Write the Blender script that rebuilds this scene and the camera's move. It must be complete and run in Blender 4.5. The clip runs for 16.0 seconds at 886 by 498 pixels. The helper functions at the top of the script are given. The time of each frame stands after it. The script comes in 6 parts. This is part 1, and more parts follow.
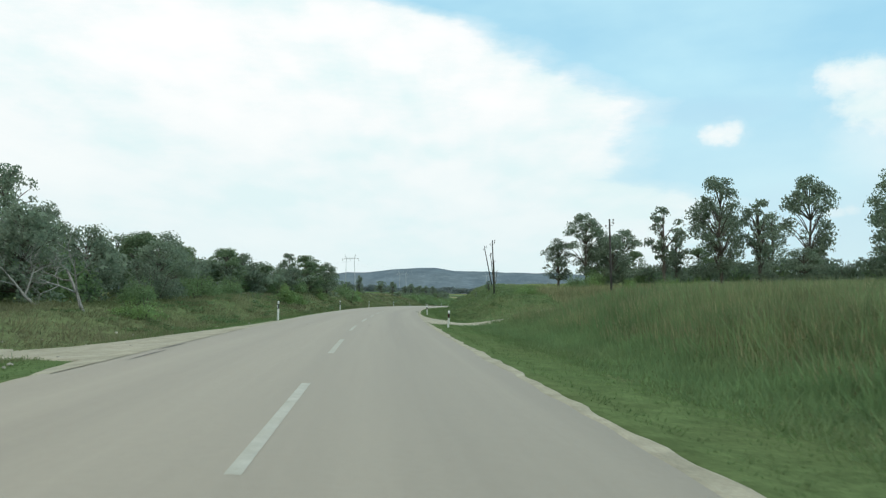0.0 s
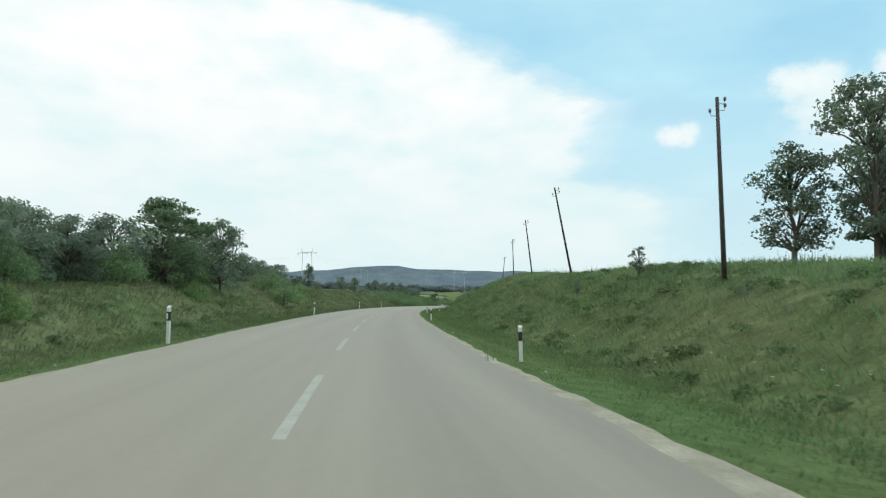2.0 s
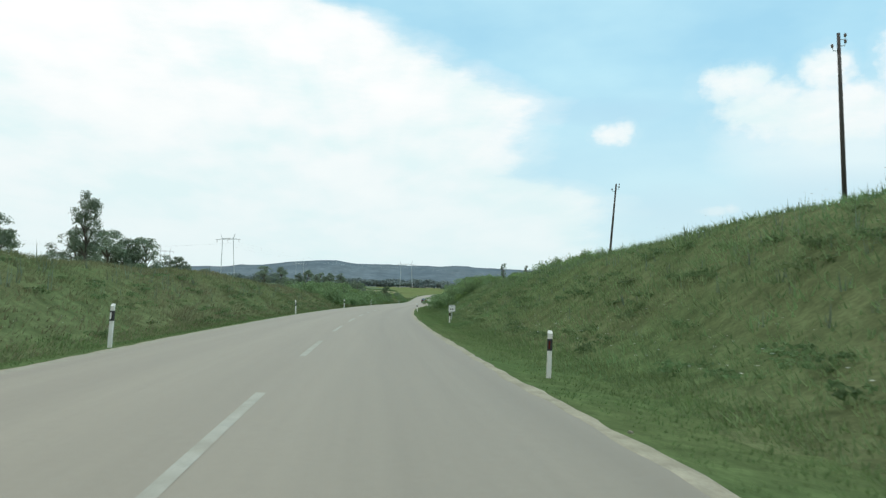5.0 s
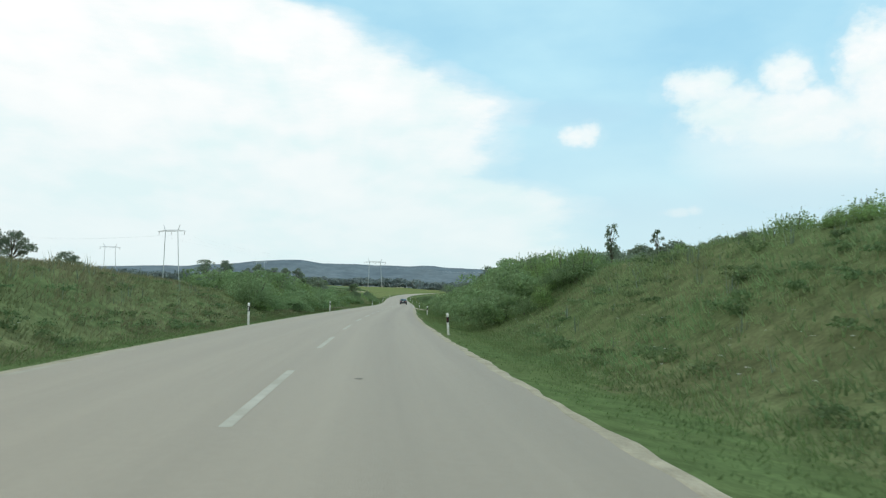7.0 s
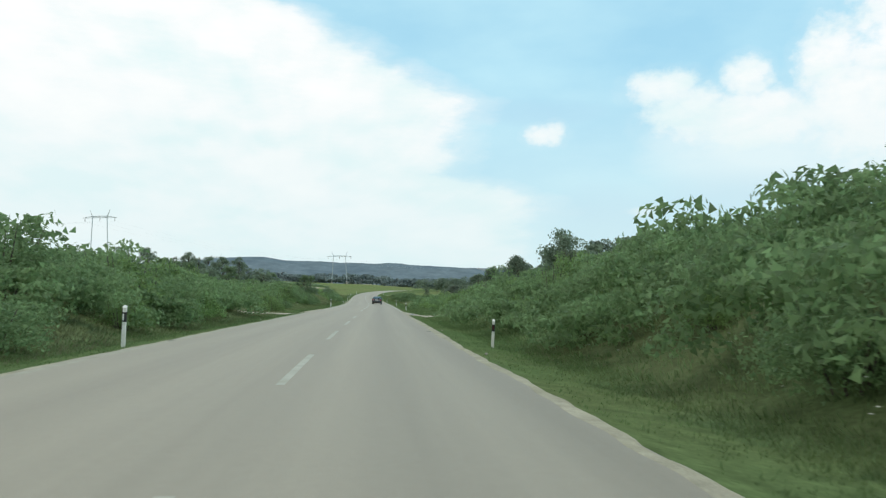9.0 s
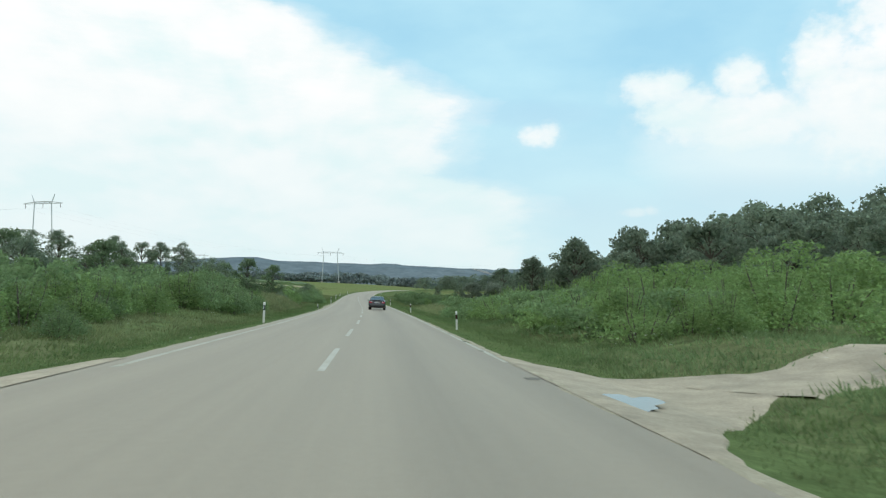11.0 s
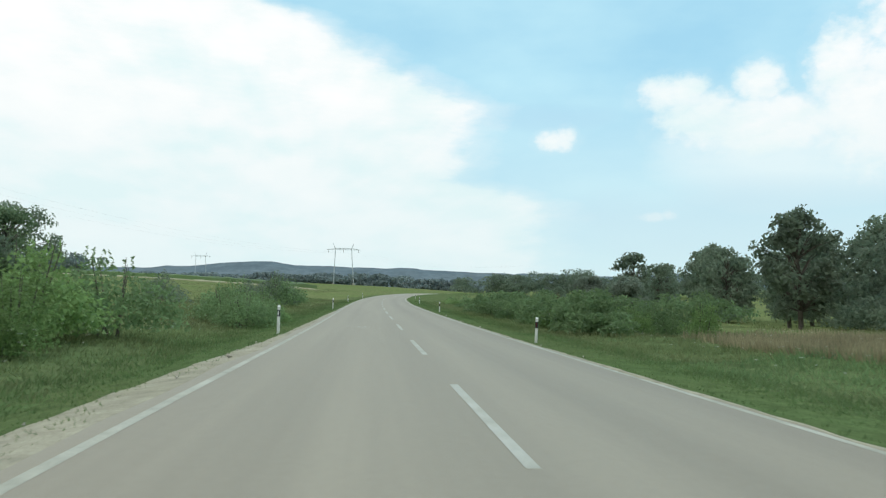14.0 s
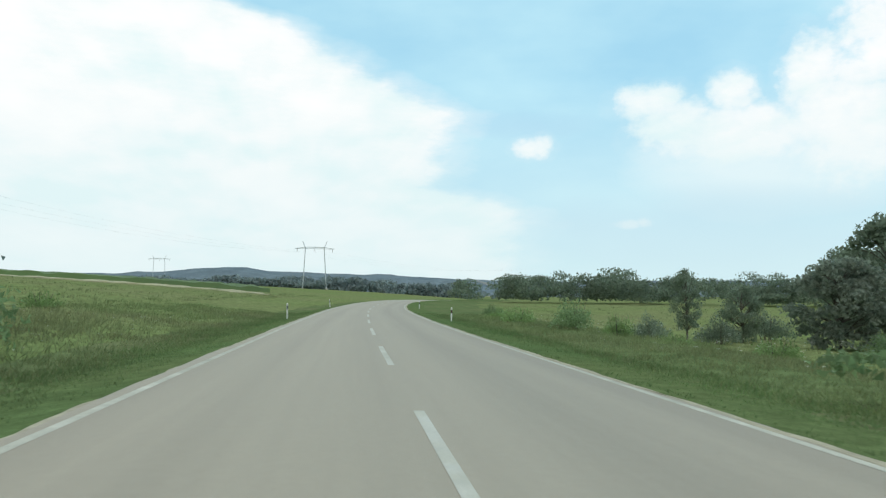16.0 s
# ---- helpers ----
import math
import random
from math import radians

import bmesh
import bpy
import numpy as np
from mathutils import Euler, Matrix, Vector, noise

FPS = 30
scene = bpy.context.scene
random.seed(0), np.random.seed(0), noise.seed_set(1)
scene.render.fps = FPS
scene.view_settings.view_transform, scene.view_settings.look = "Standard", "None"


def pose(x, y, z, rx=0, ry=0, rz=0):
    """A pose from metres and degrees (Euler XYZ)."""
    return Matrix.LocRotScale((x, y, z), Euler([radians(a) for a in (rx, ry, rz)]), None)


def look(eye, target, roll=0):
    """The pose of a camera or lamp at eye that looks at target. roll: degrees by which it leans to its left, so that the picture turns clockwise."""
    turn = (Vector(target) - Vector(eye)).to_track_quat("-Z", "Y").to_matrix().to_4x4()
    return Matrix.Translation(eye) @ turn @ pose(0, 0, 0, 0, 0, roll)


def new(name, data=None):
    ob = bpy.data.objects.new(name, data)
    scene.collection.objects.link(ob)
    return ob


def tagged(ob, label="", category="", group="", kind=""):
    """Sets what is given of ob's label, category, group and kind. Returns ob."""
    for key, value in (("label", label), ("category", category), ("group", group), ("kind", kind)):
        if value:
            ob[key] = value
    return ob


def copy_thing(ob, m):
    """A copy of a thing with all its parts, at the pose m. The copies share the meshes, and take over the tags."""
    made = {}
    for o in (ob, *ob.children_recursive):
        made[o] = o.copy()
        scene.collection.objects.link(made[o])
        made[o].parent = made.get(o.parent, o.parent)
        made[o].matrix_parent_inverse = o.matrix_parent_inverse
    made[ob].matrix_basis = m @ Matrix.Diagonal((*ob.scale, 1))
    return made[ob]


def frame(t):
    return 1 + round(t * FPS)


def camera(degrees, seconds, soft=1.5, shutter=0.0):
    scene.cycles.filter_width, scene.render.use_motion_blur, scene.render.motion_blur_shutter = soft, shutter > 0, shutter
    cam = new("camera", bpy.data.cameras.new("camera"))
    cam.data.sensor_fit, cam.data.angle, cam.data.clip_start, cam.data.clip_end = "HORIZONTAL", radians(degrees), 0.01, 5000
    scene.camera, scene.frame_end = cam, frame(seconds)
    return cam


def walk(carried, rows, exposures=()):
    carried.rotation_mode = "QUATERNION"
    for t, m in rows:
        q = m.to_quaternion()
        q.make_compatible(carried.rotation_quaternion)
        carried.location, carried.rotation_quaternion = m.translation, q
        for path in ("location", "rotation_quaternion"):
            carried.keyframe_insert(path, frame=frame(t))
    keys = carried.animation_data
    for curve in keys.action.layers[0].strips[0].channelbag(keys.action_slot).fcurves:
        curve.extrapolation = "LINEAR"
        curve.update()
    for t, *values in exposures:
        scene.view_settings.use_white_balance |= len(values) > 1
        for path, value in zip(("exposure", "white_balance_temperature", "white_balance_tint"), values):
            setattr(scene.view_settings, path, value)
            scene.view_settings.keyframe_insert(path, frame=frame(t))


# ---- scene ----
import collections

# ---------------------------------------------------------------- camera
cam = camera(60.3, 16.0, soft=1.25, shutter=0.06)
PATH = [
    (0.0, pose(0.00, 0.00, 1.32, 93.69, 0, -0.04)),
    (0.5, pose(-1.41, 14.68, 1.32, 93.66, 0, -0.68)),
    (1.0, pose(-2.63, 29.41, 1.31, 93.66, 0, -1.52)),
    (1.5, pose(-3.68, 44.19, 1.30, 93.63, 0, -2.29)),
    (2.0, pose(-4.53, 59.01, 1.28, 93.57, 0, -2.98)),
    (2.5, pose(-5.18, 73.81, 1.24, 93.50, 0, -3.77)),
    (3.0, pose(-5.60, 88.49, 1.18, 93.41, 0, -4.59)),
    (3.5, pose(-5.82, 103.07, 1.10, 93.38, 0, -5.41)),
    (4.0, pose(-5.85, 117.57, 1.01, 93.28, 0, -6.18)),
    (4.5, pose(-5.69, 132.02, 0.91, 93.25, 0, -6.88)),
    (5.0, pose(-5.38, 146.42, 0.80, 93.23, 0, -7.55)),
    (5.5, pose(-4.90, 160.77, 0.69, 93.21, 0, -8.21)),
    (6.0, pose(-4.26, 175.07, 0.58, 93.20, 0, -8.88)),
    (6.5, pose(-3.46, 189.32, 0.46, 93.19, 0, -9.58)),
    (7.0, pose(-2.49, 203.50, 0.34, 93.25, 0, -10.04)),
    (7.5, pose(-1.35, 217.63, 0.21, 93.16, 0, -10.81)),
    (8.0, pose(-0.05, 231.78, 0.08, 93.13, 0, -11.46)),
    (8.5, pose(1.43, 246.02, -0.06, 93.10, 0, -12.11)),
    (9.0, pose(3.05, 260.35, -0.20, 93.09, 0, -12.62)),
    (9.5, pose(4.79, 274.78, -0.35, 93.09, 0, -12.98)),
    (10.0, pose(6.61, 289.31, -0.50, 93.10, 0, -13.17)),
    (10.5, pose(8.46, 303.95, -0.65, 93.12, 0, -13.19)),
    (11.0, pose(10.30, 318.70, -0.79, 93.16, 0, -13.05)),
    (11.5, pose(12.09, 333.57, -0.92, 93.25, 0, -12.60)),
    (12.0, pose(13.82, 348.57, -1.05, 93.25, 0, -12.14)),
    (12.5, pose(15.47, 363.69, -1.16, 93.25, 0, -11.95)),
    (13.0, pose(17.06, 378.98, -1.25, 93.35, 0, -11.75)),
    (13.5, pose(18.63, 394.44, -1.33, 93.44, 0, -11.75)),
    (14.0, pose(20.23, 410.09, -1.38, 93.54, 0, -11.78)),
    (14.5, pose(21.91, 425.89, -1.40, 93.73, 0, -12.08)),
    (15.0, pose(23.72, 441.84, -1.39, 93.82, 0, -12.69)),
    (15.5, pose(25.69, 457.93, -1.34, 93.88, 0, -13.02)),
    (16.0, pose(27.80, 474.17, -1.25, 94.04, 0, -13.51)),
]
walk(cam, PATH)

# ---------------------------------------------------------------- world and sun
SUN_AZ, SUN_EL = radians(115), radians(55)


def build_world():
    w = bpy.data.worlds.new("sky")
    scene.world = w
    w.use_nodes = True
    nt = w.node_tree
    nt.nodes.clear()
    N, L = nt.nodes.new, nt.links.new

    def val(v):
        n = N("ShaderNodeValue")
        n.outputs[0].default_value = v
        return n.outputs[0]

    def m(op, a, b=None, c=None):
        n = N("ShaderNodeMath")
        n.operation = op
        for i, x in enumerate((a, b, c)):
            if x is None:
                continue
            if isinstance(x, (int, float)):
                n.inputs[i].default_value = x
            else:
                L(x, n.inputs[i])
        return n.outputs[0]

    def ramp(fac, stops):
        n = N("ShaderNodeValToRGB")
        e = n.color_ramp.elements
        while len(e) < len(stops):
            e.new(0.5)
        for el, (p, v) in zip(e, stops):
            el.position = p
            el.color = (v, v, v, 1) if isinstance(v, (int, float)) else (*v, 1)
        L(fac, n.inputs[0])
        return n.outputs[0]

    def mix(fac, a, b):
        n = N("ShaderNodeMix")
        n.data_type = "RGBA"
        for i, x in ((0, fac), (6, a), (7, b)):
            if isinstance(x, tuple):
                n.inputs[i].default_value = (*x, 1)
            elif isinstance(x, (int, float)):
                n.inputs[i].default_value = x
            else:
                L(x, n.inputs[i])
        return n.outputs[2]

    tc = N("ShaderNodeTexCoord").outputs["Generated"]
    sep = N("ShaderNodeSeparateXYZ")
    L(tc, sep.inputs[0])
    x, y, z = sep.outputs
    deg = 180 / math.pi
    az = m("MULTIPLY", m("ARCTAN2", x, y), deg)
    el = m("MULTIPLY", m("ARCSINE", z), deg)
    # cloud noise, stretched along the horizon
    comb = N("ShaderNodeCombineXYZ")
    L(m("MULTIPLY", az, 0.09), comb.inputs[0])
    L(m("MULTIPLY", el, 0.22), comb.inputs[1])

    def noise_of(scale, detail, rough=0.55):
        n = N("ShaderNodeTexNoise")
        n.inputs["Scale"].default_value = scale
        n.inputs["Detail"].default_value = detail
        n.inputs["Roughness"].default_value = rough
        L(comb.outputs[0], n.inputs["Vector"])
        return m("SUBTRACT", n.outputs[0], 0.5)

    big, fine, wisps = noise_of(1.1, 6), noise_of(3.5, 7, 0.62), noise_of(0.9, 5, 0.5)
    # large bank of white cloud, bounded on its eastern side
    e01 = m("DIVIDE", el, 30.0)
    edge = m("MULTIPLY_ADD", ramp(e01, [(0.000, 0.808), (0.133, 0.813), (0.200, 0.820), (0.233, 0.810), (0.267, 0.760), (0.290, 0.707), (0.347, 0.717), (0.423, 0.720), (0.470, 0.738), (0.527, 0.673), (0.577, 0.613), (0.640, 0.557), (0.687, 0.500), (0.750, 0.350), (1.000, 0.100)]), 60.0, -30.0)
    d = m("SUBTRACT", m("ADD", edge, m("ADD", m("MULTIPLY", big, 3.2), m("MULTIPLY", fine, 4.5))), az)
    bank = ramp(m("MULTIPLY_ADD", d, 0.17, 0.58), [(0.0, 0.0), (0.42, 0.30), (0.75, 0.9), (1.0, 1.0)])

    # cumulus heaps: azimuth, elevation, half width, half height
    def heap(a, e, ra, re):
        da = m("DIVIDE", m("SUBTRACT", az, a), ra)
        de = m("DIVIDE", m("SUBTRACT", el, e), re)
        return m("SUBTRACT", 1.0, m("ADD", m("MULTIPLY", da, da), m("MULTIPLY", de, de)))

    lump = None
    for h in ((28.9, 14.4, 3.0, 1.5), (34.6, 14.7, 1.9, 1.7), (39.9, 14.8, 2.4, 3.6), (34.3, 11.9, 6.6, 2.2), (42.6, 12.4, 5.4, 4.8), (30.7, 12.9, 3.4, 2.1),
              (46.0, 17.5, 5.0, 5.5), (52.0, 15.0, 8.0, 7.0), (66.0, 13.0, 13.0, 6.0)):
        lump = heap(*h) if lump is None else m("MAXIMUM", lump, heap(*h))
    for h in ((20.3, 11.4, 2.0, 0.95), (21.1, 11.8, 1.0, 0.9), (27.2, 5.7, 1.3, 0.4), (28.4, 5.8, 0.7, 0.45)):
        lump = m("MAXIMUM", lump, m("SUBTRACT", heap(*h), 0.28))
    comb2 = N("ShaderNodeCombineXYZ")
    L(m("MULTIPLY", az, 0.30), comb2.inputs[0])
    L(m("MULTIPLY", el, 0.38), comb2.inputs[1])
    puff = N("ShaderNodeTexNoise")
    puff.inputs["Scale"].default_value, puff.inputs["Detail"].default_value, puff.inputs["Roughness"].default_value = 1.6, 5, 0.5
    L(comb2.outputs[0], puff.inputs["Vector"])
    puff2 = N("ShaderNodeTexNoise")
    puff2.inputs["Scale"].default_value, puff2.inputs["Detail"].default_value, puff2.inputs["Roughness"].default_value = 4.5, 4, 0.55
    L(comb2.outputs[0], puff2.inputs["Vector"])
    lump = m("ADD", lump, m("ADD", m("MULTIPLY", m("SUBTRACT", puff.outputs[0], 0.5), 1.5), m("MULTIPLY", m("SUBTRACT", puff2.outputs[0], 0.5), 0.9)))
    heaps = ramp(m("MULTIPLY_ADD", lump, 0.5, 0.33), [(0.0, 0.0), (0.30, 0.10), (0.62, 0.85), (0.85, 1.0)])
    glow = ramp(m("ADD", heap(37.0, 9.6, 11.0, 4.2), m("MULTIPLY", big, 1.2)), [(0.0, 0.0), (1.0, 0.8)])
    murk = ramp(m("ADD", heap(19.5, 13.2, 6.0, 1.1), m("MULTIPLY", fine, 1.5)), [(0.0, 0.0), (1.0, 0.55)])
    low = ramp(m("ADD", heap(33.0, 5.0, 15.0, 3.6), m("MULTIPLY", big, 1.6)), [(0.0, 0.0), (0.8, 0.5)])
    veil = ramp(m("ADD", m("MULTIPLY", wisps, 1.5), 0.5), [(0.2, 0.08), (0.8, 0.6)])
    sky = N("ShaderNodeTexSky")
    sky.sky_type = "NISHITA"
    sky.sun_disc = False
    sky.sun_elevation, sky.sun_rotation = SUN_EL, SUN_AZ
    sky.air_density, sky.dust_density, sky.ozone_density = 1.0, 0.4, 1.0
    scaled = N("ShaderNodeVectorMath")
    scaled.operation = "MULTIPLY"
    L(sky.outputs[0], scaled.inputs[0])
    scaled.inputs[1].default_value = (SKY_GAIN * 1.0, SKY_GAIN * 1.12, SKY_GAIN * 1.0)
    blue = mix(0.75, scaled.outputs[0], (0.42, 0.80, 1.02))
    col = mix(veil, blue, (0.62, 0.92, 1.0))
    shade = ramp(m("ADD", m("MULTIPLY", m("ADD", m("MULTIPLY", fine, 0.35), m("MULTIPLY", wisps, 1.3)), 1.5), 0.48), [(0.2, (0.80, 0.95, 0.96)), (0.55, (0.97, 1.0, 1.0)), (0.8, (1.03, 1.03, 1.02))])
    col = mix(murk, col, (0.44, 0.72, 0.90))
    col = mix(glow, col, (0.88, 0.98, 1.0))
    col = mix(heaps, col, shade)
    col = mix(bank, col, shade)
    col = mix(low, col, (0.46, 0.70, 0.87))
    haze = ramp(m("DIVIDE", el, 16.0), [(0.0, 0.86), (0.25, 0.60), (1.0, 0.0)])
    col = mix(haze, col, (0.71, 0.88, 0.90))
    bg = N("ShaderNodeBackground")
    L(col, bg.inputs[0])
    bg.inputs[1].default_value = 1.0
    out = N("ShaderNodeOutputWorld")
    L(bg.outputs[0], out.inputs[0])


SKY_GAIN = 0.10
build_world()
sun_data = bpy.data.lights.new("sun", "SUN")
sun_data.energy, sun_data.angle, sun_data.color = 1.3, radians(16), (1.0, 0.95, 0.87)
sun = new("sun", sun_data)
sun.matrix_world = look((math.sin(SUN_AZ) * math.cos(SUN_EL) * 100, math.cos(SUN_AZ) * math.cos(SUN_EL) * 100, math.sin(SUN_EL) * 100), (0, 0, 0))

# ---------------------------------------------------------------- materials


def material(name, base, rough=0.8, metal=0.0, vary=0.25, scale=3.0, grain=60.0, bump=0.0, second=None, second_scale=0.3,
             second_amount=0.5, per_object=0.0, per_island=0.0, translucent=0.0, spec=0.5, coat=0.0, glow=0.0):
    """Principled surface: base colour, fine grain, larger blotches towards a second colour, relief."""
    mat = bpy.data.materials.new(name)
    mat.use_nodes = True
    nt = mat.node_tree
    N, L = nt.nodes.new, nt.links.new
    b = nt.nodes["Principled BSDF"]
    out = nt.nodes["Material Output"]
    tc = N("ShaderNodeTexCoord").outputs["Object"]

    def noise_tex(s, detail=4):
        n = N("ShaderNodeTexNoise")
        n.inputs["Scale"].default_value, n.inputs["Detail"].default_value = s, detail
        L(tc, n.inputs["Vector"])
        return n.outputs[0]

    def mix(fac, a, c, mode="MIX"):
        n = N("ShaderNodeMix")
        n.data_type, n.blend_type = "RGBA", mode
        for i, x in ((0, fac), (6, a), (7, c)):
            if isinstance(x, tuple):
                n.inputs[i].default_value = (*x, 1)
            elif isinstance(x, (int, float)):
                n.inputs[i].default_value = x
            else:
                L(x, n.inputs[i])
        return n.outputs[2]

    def span(fac, lo, hi, a=0.0, z=1.0):
        n = N("ShaderNodeMapRange")
        L(fac, n.inputs[0])
        for i, v in enumerate((lo, hi, a, z)):
            n.inputs[i + 1].default_value = v
        return n.outputs[0]

    col = tuple(base)
    if second:
        col = mix(span(noise_tex(second_scale), 0.5 - 0.25 * second_amount, 0.72), col, tuple(second))
    g = span(noise_tex(scale, 6), 0.3, 0.7, 1 - vary, 1 + vary)
    col = mix(1.0, col, g, "MULTIPLY")
    if grain:
        col = mix(1.0, col, span(noise_tex(grain, 2), 0.3, 0.7, 1 - vary * 0.7, 1 + vary * 0.7), "MULTIPLY")
    if per_object:
        col = mix(1.0, col, span(N("ShaderNodeObjectInfo").outputs["Random"], 0, 1, 1 - per_object, 1 + per_object), "MULTIPLY")
    if per_island:
        col = mix(1.0, col, span(N("ShaderNodeNewGeometry").outputs["Random Per Island"], 0, 1, 1 - per_island, 1 + per_island), "MULTIPLY")
    if isinstance(col, tuple):
        b.inputs["Base Color"].default_value = (*col, 1)
    else:
        L(col, b.inputs["Base Color"])
    b.inputs["Roughness"].default_value, b.inputs["Metallic"].default_value = rough, metal
    b.inputs["Specular IOR Level"].default_value = spec
    b.inputs["Coat Weight"].default_value = coat
    b.inputs["Coat Roughness"].default_value = 0.04
    if bump:
        n = N("ShaderNodeBump")
        n.inputs["Strength"].default_value, n.inputs["Distance"].default_value = bump, 0.02
        L(noise_tex(grain or 40, 3), n.inputs["Height"])
        L(n.outputs[0], b.inputs["Normal"])
    if translucent:
        t, s = N("ShaderNodeBsdfTranslucent"), N("ShaderNodeMixShader")
        L(col, t.inputs[0])
        s.inputs[0].default_value = translucent
        L(b.outputs[0], s.inputs[1])
        L(t.outputs[0], s.inputs[2])
        L(s.outputs[0], out.inputs[0])
    if glow:
        b.inputs["Emission Color"].default_value = (*base, 1)
        b.inputs["Emission Strength"].default_value = glow
    return mat


ASPHALT = material("asphalt", (0.318, 0.275, 0.207), 0.62, vary=0.025, scale=9, grain=70, bump=0.25)


def wheel_tracks(mat):
    """Polished wheel paths and an oily lane middle, by the distance from the centre line."""
    nt = mat.node_tree
    N, L = nt.nodes.new, nt.links.new
    at = N("ShaderNodeAttribute")
    at.attribute_name = "across"
    r = N("ShaderNodeMapRange")
    L(at.outputs["Fac"], r.inputs[0])
    r.inputs[1].default_value, r.inputs[2].default_value = -4.0, 4.0
    ramp = N("ShaderNodeValToRGB")
    stops = [(0.0, 1.05), (0.06, 0.97), (0.14, 1.05), (0.22, 0.95), (0.30, 1.05), (0.40, 1.02), (0.5, 0.98), (0.60, 1.05), (0.655, 0.95), (0.72, 0.87), (0.79, 0.96), (0.86, 0.99), (0.93, 0.84), (1.0, 0.86)]
    e = ramp.color_ramp.elements
    while len(e) < len(stops):
        e.new(0.5)
    for el, (p, v) in zip(e, stops):
        el.position, el.color = p, (*((0.92 + 0.75 * (v - 1.0),) * 3), 1)
    L(r.outputs[0], ramp.inputs[0])
    b = nt.nodes["Principled BSDF"]
    src = b.inputs["Base Color"].links[0].from_socket
    mx = N("ShaderNodeMix")
    mx.data_type, mx.blend_type = "RGBA", "MULTIPLY"
    mx.inputs[0].default_value = 1.0
    L(src, mx.inputs[6])
    L(ramp.outputs[0], mx.inputs[7])
    # long streaks that follow the traffic, and pale dusty patches at the edges
    geo = N("ShaderNodeSeparateXYZ")
    L(N("ShaderNodeTexCoord").outputs["Object"], geo.inputs[0])
    along = N("ShaderNodeMath")
    along.operation = "MULTIPLY"
    L(geo.outputs[1], along.inputs[0])
    along.inputs[1].default_value = 0.022
    vec = N("ShaderNodeCombineXYZ")
    L(at.outputs["Fac"], vec.inputs[0])
    L(along.outputs[0], vec.inputs[1])
    last = mx.outputs[2]
    for scale, detail, amount in ((0.9, 2, 0.05), (5.0, 2, 0.025)):
        n = N("ShaderNodeTexNoise")
        n.inputs["Scale"].default_value, n.inputs["Detail"].default_value = scale, detail
        L(vec.outputs[0], n.inputs["Vector"])
        span = N("ShaderNodeMapRange")
        L(n.outputs[0], span.inputs[0])
        for i, q in enumerate((0.3, 0.7, 1 - amount, 1 + amount)):
            span.inputs[i + 1].default_value = q
        m2 = N("ShaderNodeMix")
        m2.data_type, m2.blend_type = "RGBA", "MULTIPLY"
        m2.inputs[0].default_value = 1.0
        L(last, m2.inputs[6])
        L(span.outputs[0], m2.inputs[7])
        last = m2.outputs[2]
    L(last, b.inputs["Base Color"])


wheel_tracks(ASPHALT)
ROAD_PAINT = material("worn_road_paint", (0.46, 0.455, 0.40), 0.7, vary=0.10, scale=4, grain=30, second=(0.36, 0.345, 0.28), second_scale=2.0, second_amount=0.5)
THIN_PAINT = material("thin_worn_road_paint", (0.415, 0.405, 0.34), 0.75, vary=0.08, scale=4, grain=30, second=(0.335, 0.315, 0.25), second_scale=1.2, second_amount=0.7)
WORN_PAINT = material("nearly_gone_edge_paint", (0.335, 0.312, 0.245), 0.8, vary=0.12, scale=3, grain=25, second=(0.30, 0.28, 0.215), second_scale=0.8, second_amount=0.9)
EDGE_PAINT = material("faded_edge_paint", (0.44, 0.43, 0.36), 0.75, vary=0.12, scale=3, grain=25, second=(0.33, 0.315, 0.25), second_scale=0.8, second_amount=0.7)
GRAVEL = material("limestone_gravel", (0.345, 0.312, 0.228), 0.95, vary=0.2, scale=2.5, grain=25, bump=0.8, second=(0.29, 0.265, 0.185), second_scale=0.5)
DIRT = material("sandy_track", (0.375, 0.325, 0.24), 0.95, vary=0.18, scale=1.5, grain=18, bump=0.6, second=(0.27, 0.24, 0.18), second_scale=0.25)
TURF = material("verge_turf", (0.090, 0.138, 0.055), 0.95, vary=0.22, scale=2.2, grain=12, bump=0.5, second=(0.108, 0.136, 0.058), second_scale=0.12, second_amount=0.7, spec=0.0)
SOIL = material("bank_turf", (0.094, 0.138, 0.056), 0.95, vary=0.28, scale=1.4, grain=9, bump=0.5, second=(0.135, 0.150, 0.074), second_scale=0.10, second_amount=0.8, spec=0.0)
MEADOW = material("open_meadow", (0.145, 0.186, 0.072), 0.95, vary=0.25, scale=1.2, grain=6, bump=0.5, second=(0.168, 0.182, 0.086), second_scale=0.035, second_amount=0.6, spec=0.0)
GRASS = material("verge_grass", (0.138, 0.212, 0.080), 0.7, vary=0.22, scale=0.6, grain=0, second=(0.158, 0.206, 0.086), second_scale=0.15, per_island=0.2, translucent=0.6, spec=0.25)
TALL_GRASS = material("tall_meadow_grass", (0.172, 0.270, 0.116), 0.75, vary=0.26, scale=0.5, grain=0, second=(0.222, 0.262, 0.124), second_scale=0.12, second_amount=0.6, per_island=0.18, translucent=0.6, spec=0.2)
FIELD_GRASS = material("yellow_green_meadow_grass", (0.195, 0.245, 0.105), 0.75, vary=0.2, scale=0.3, grain=0, second=(0.225, 0.23, 0.12), second_scale=0.08, second_amount=0.5, per_island=0.2, translucent=0.6, spec=0.2)
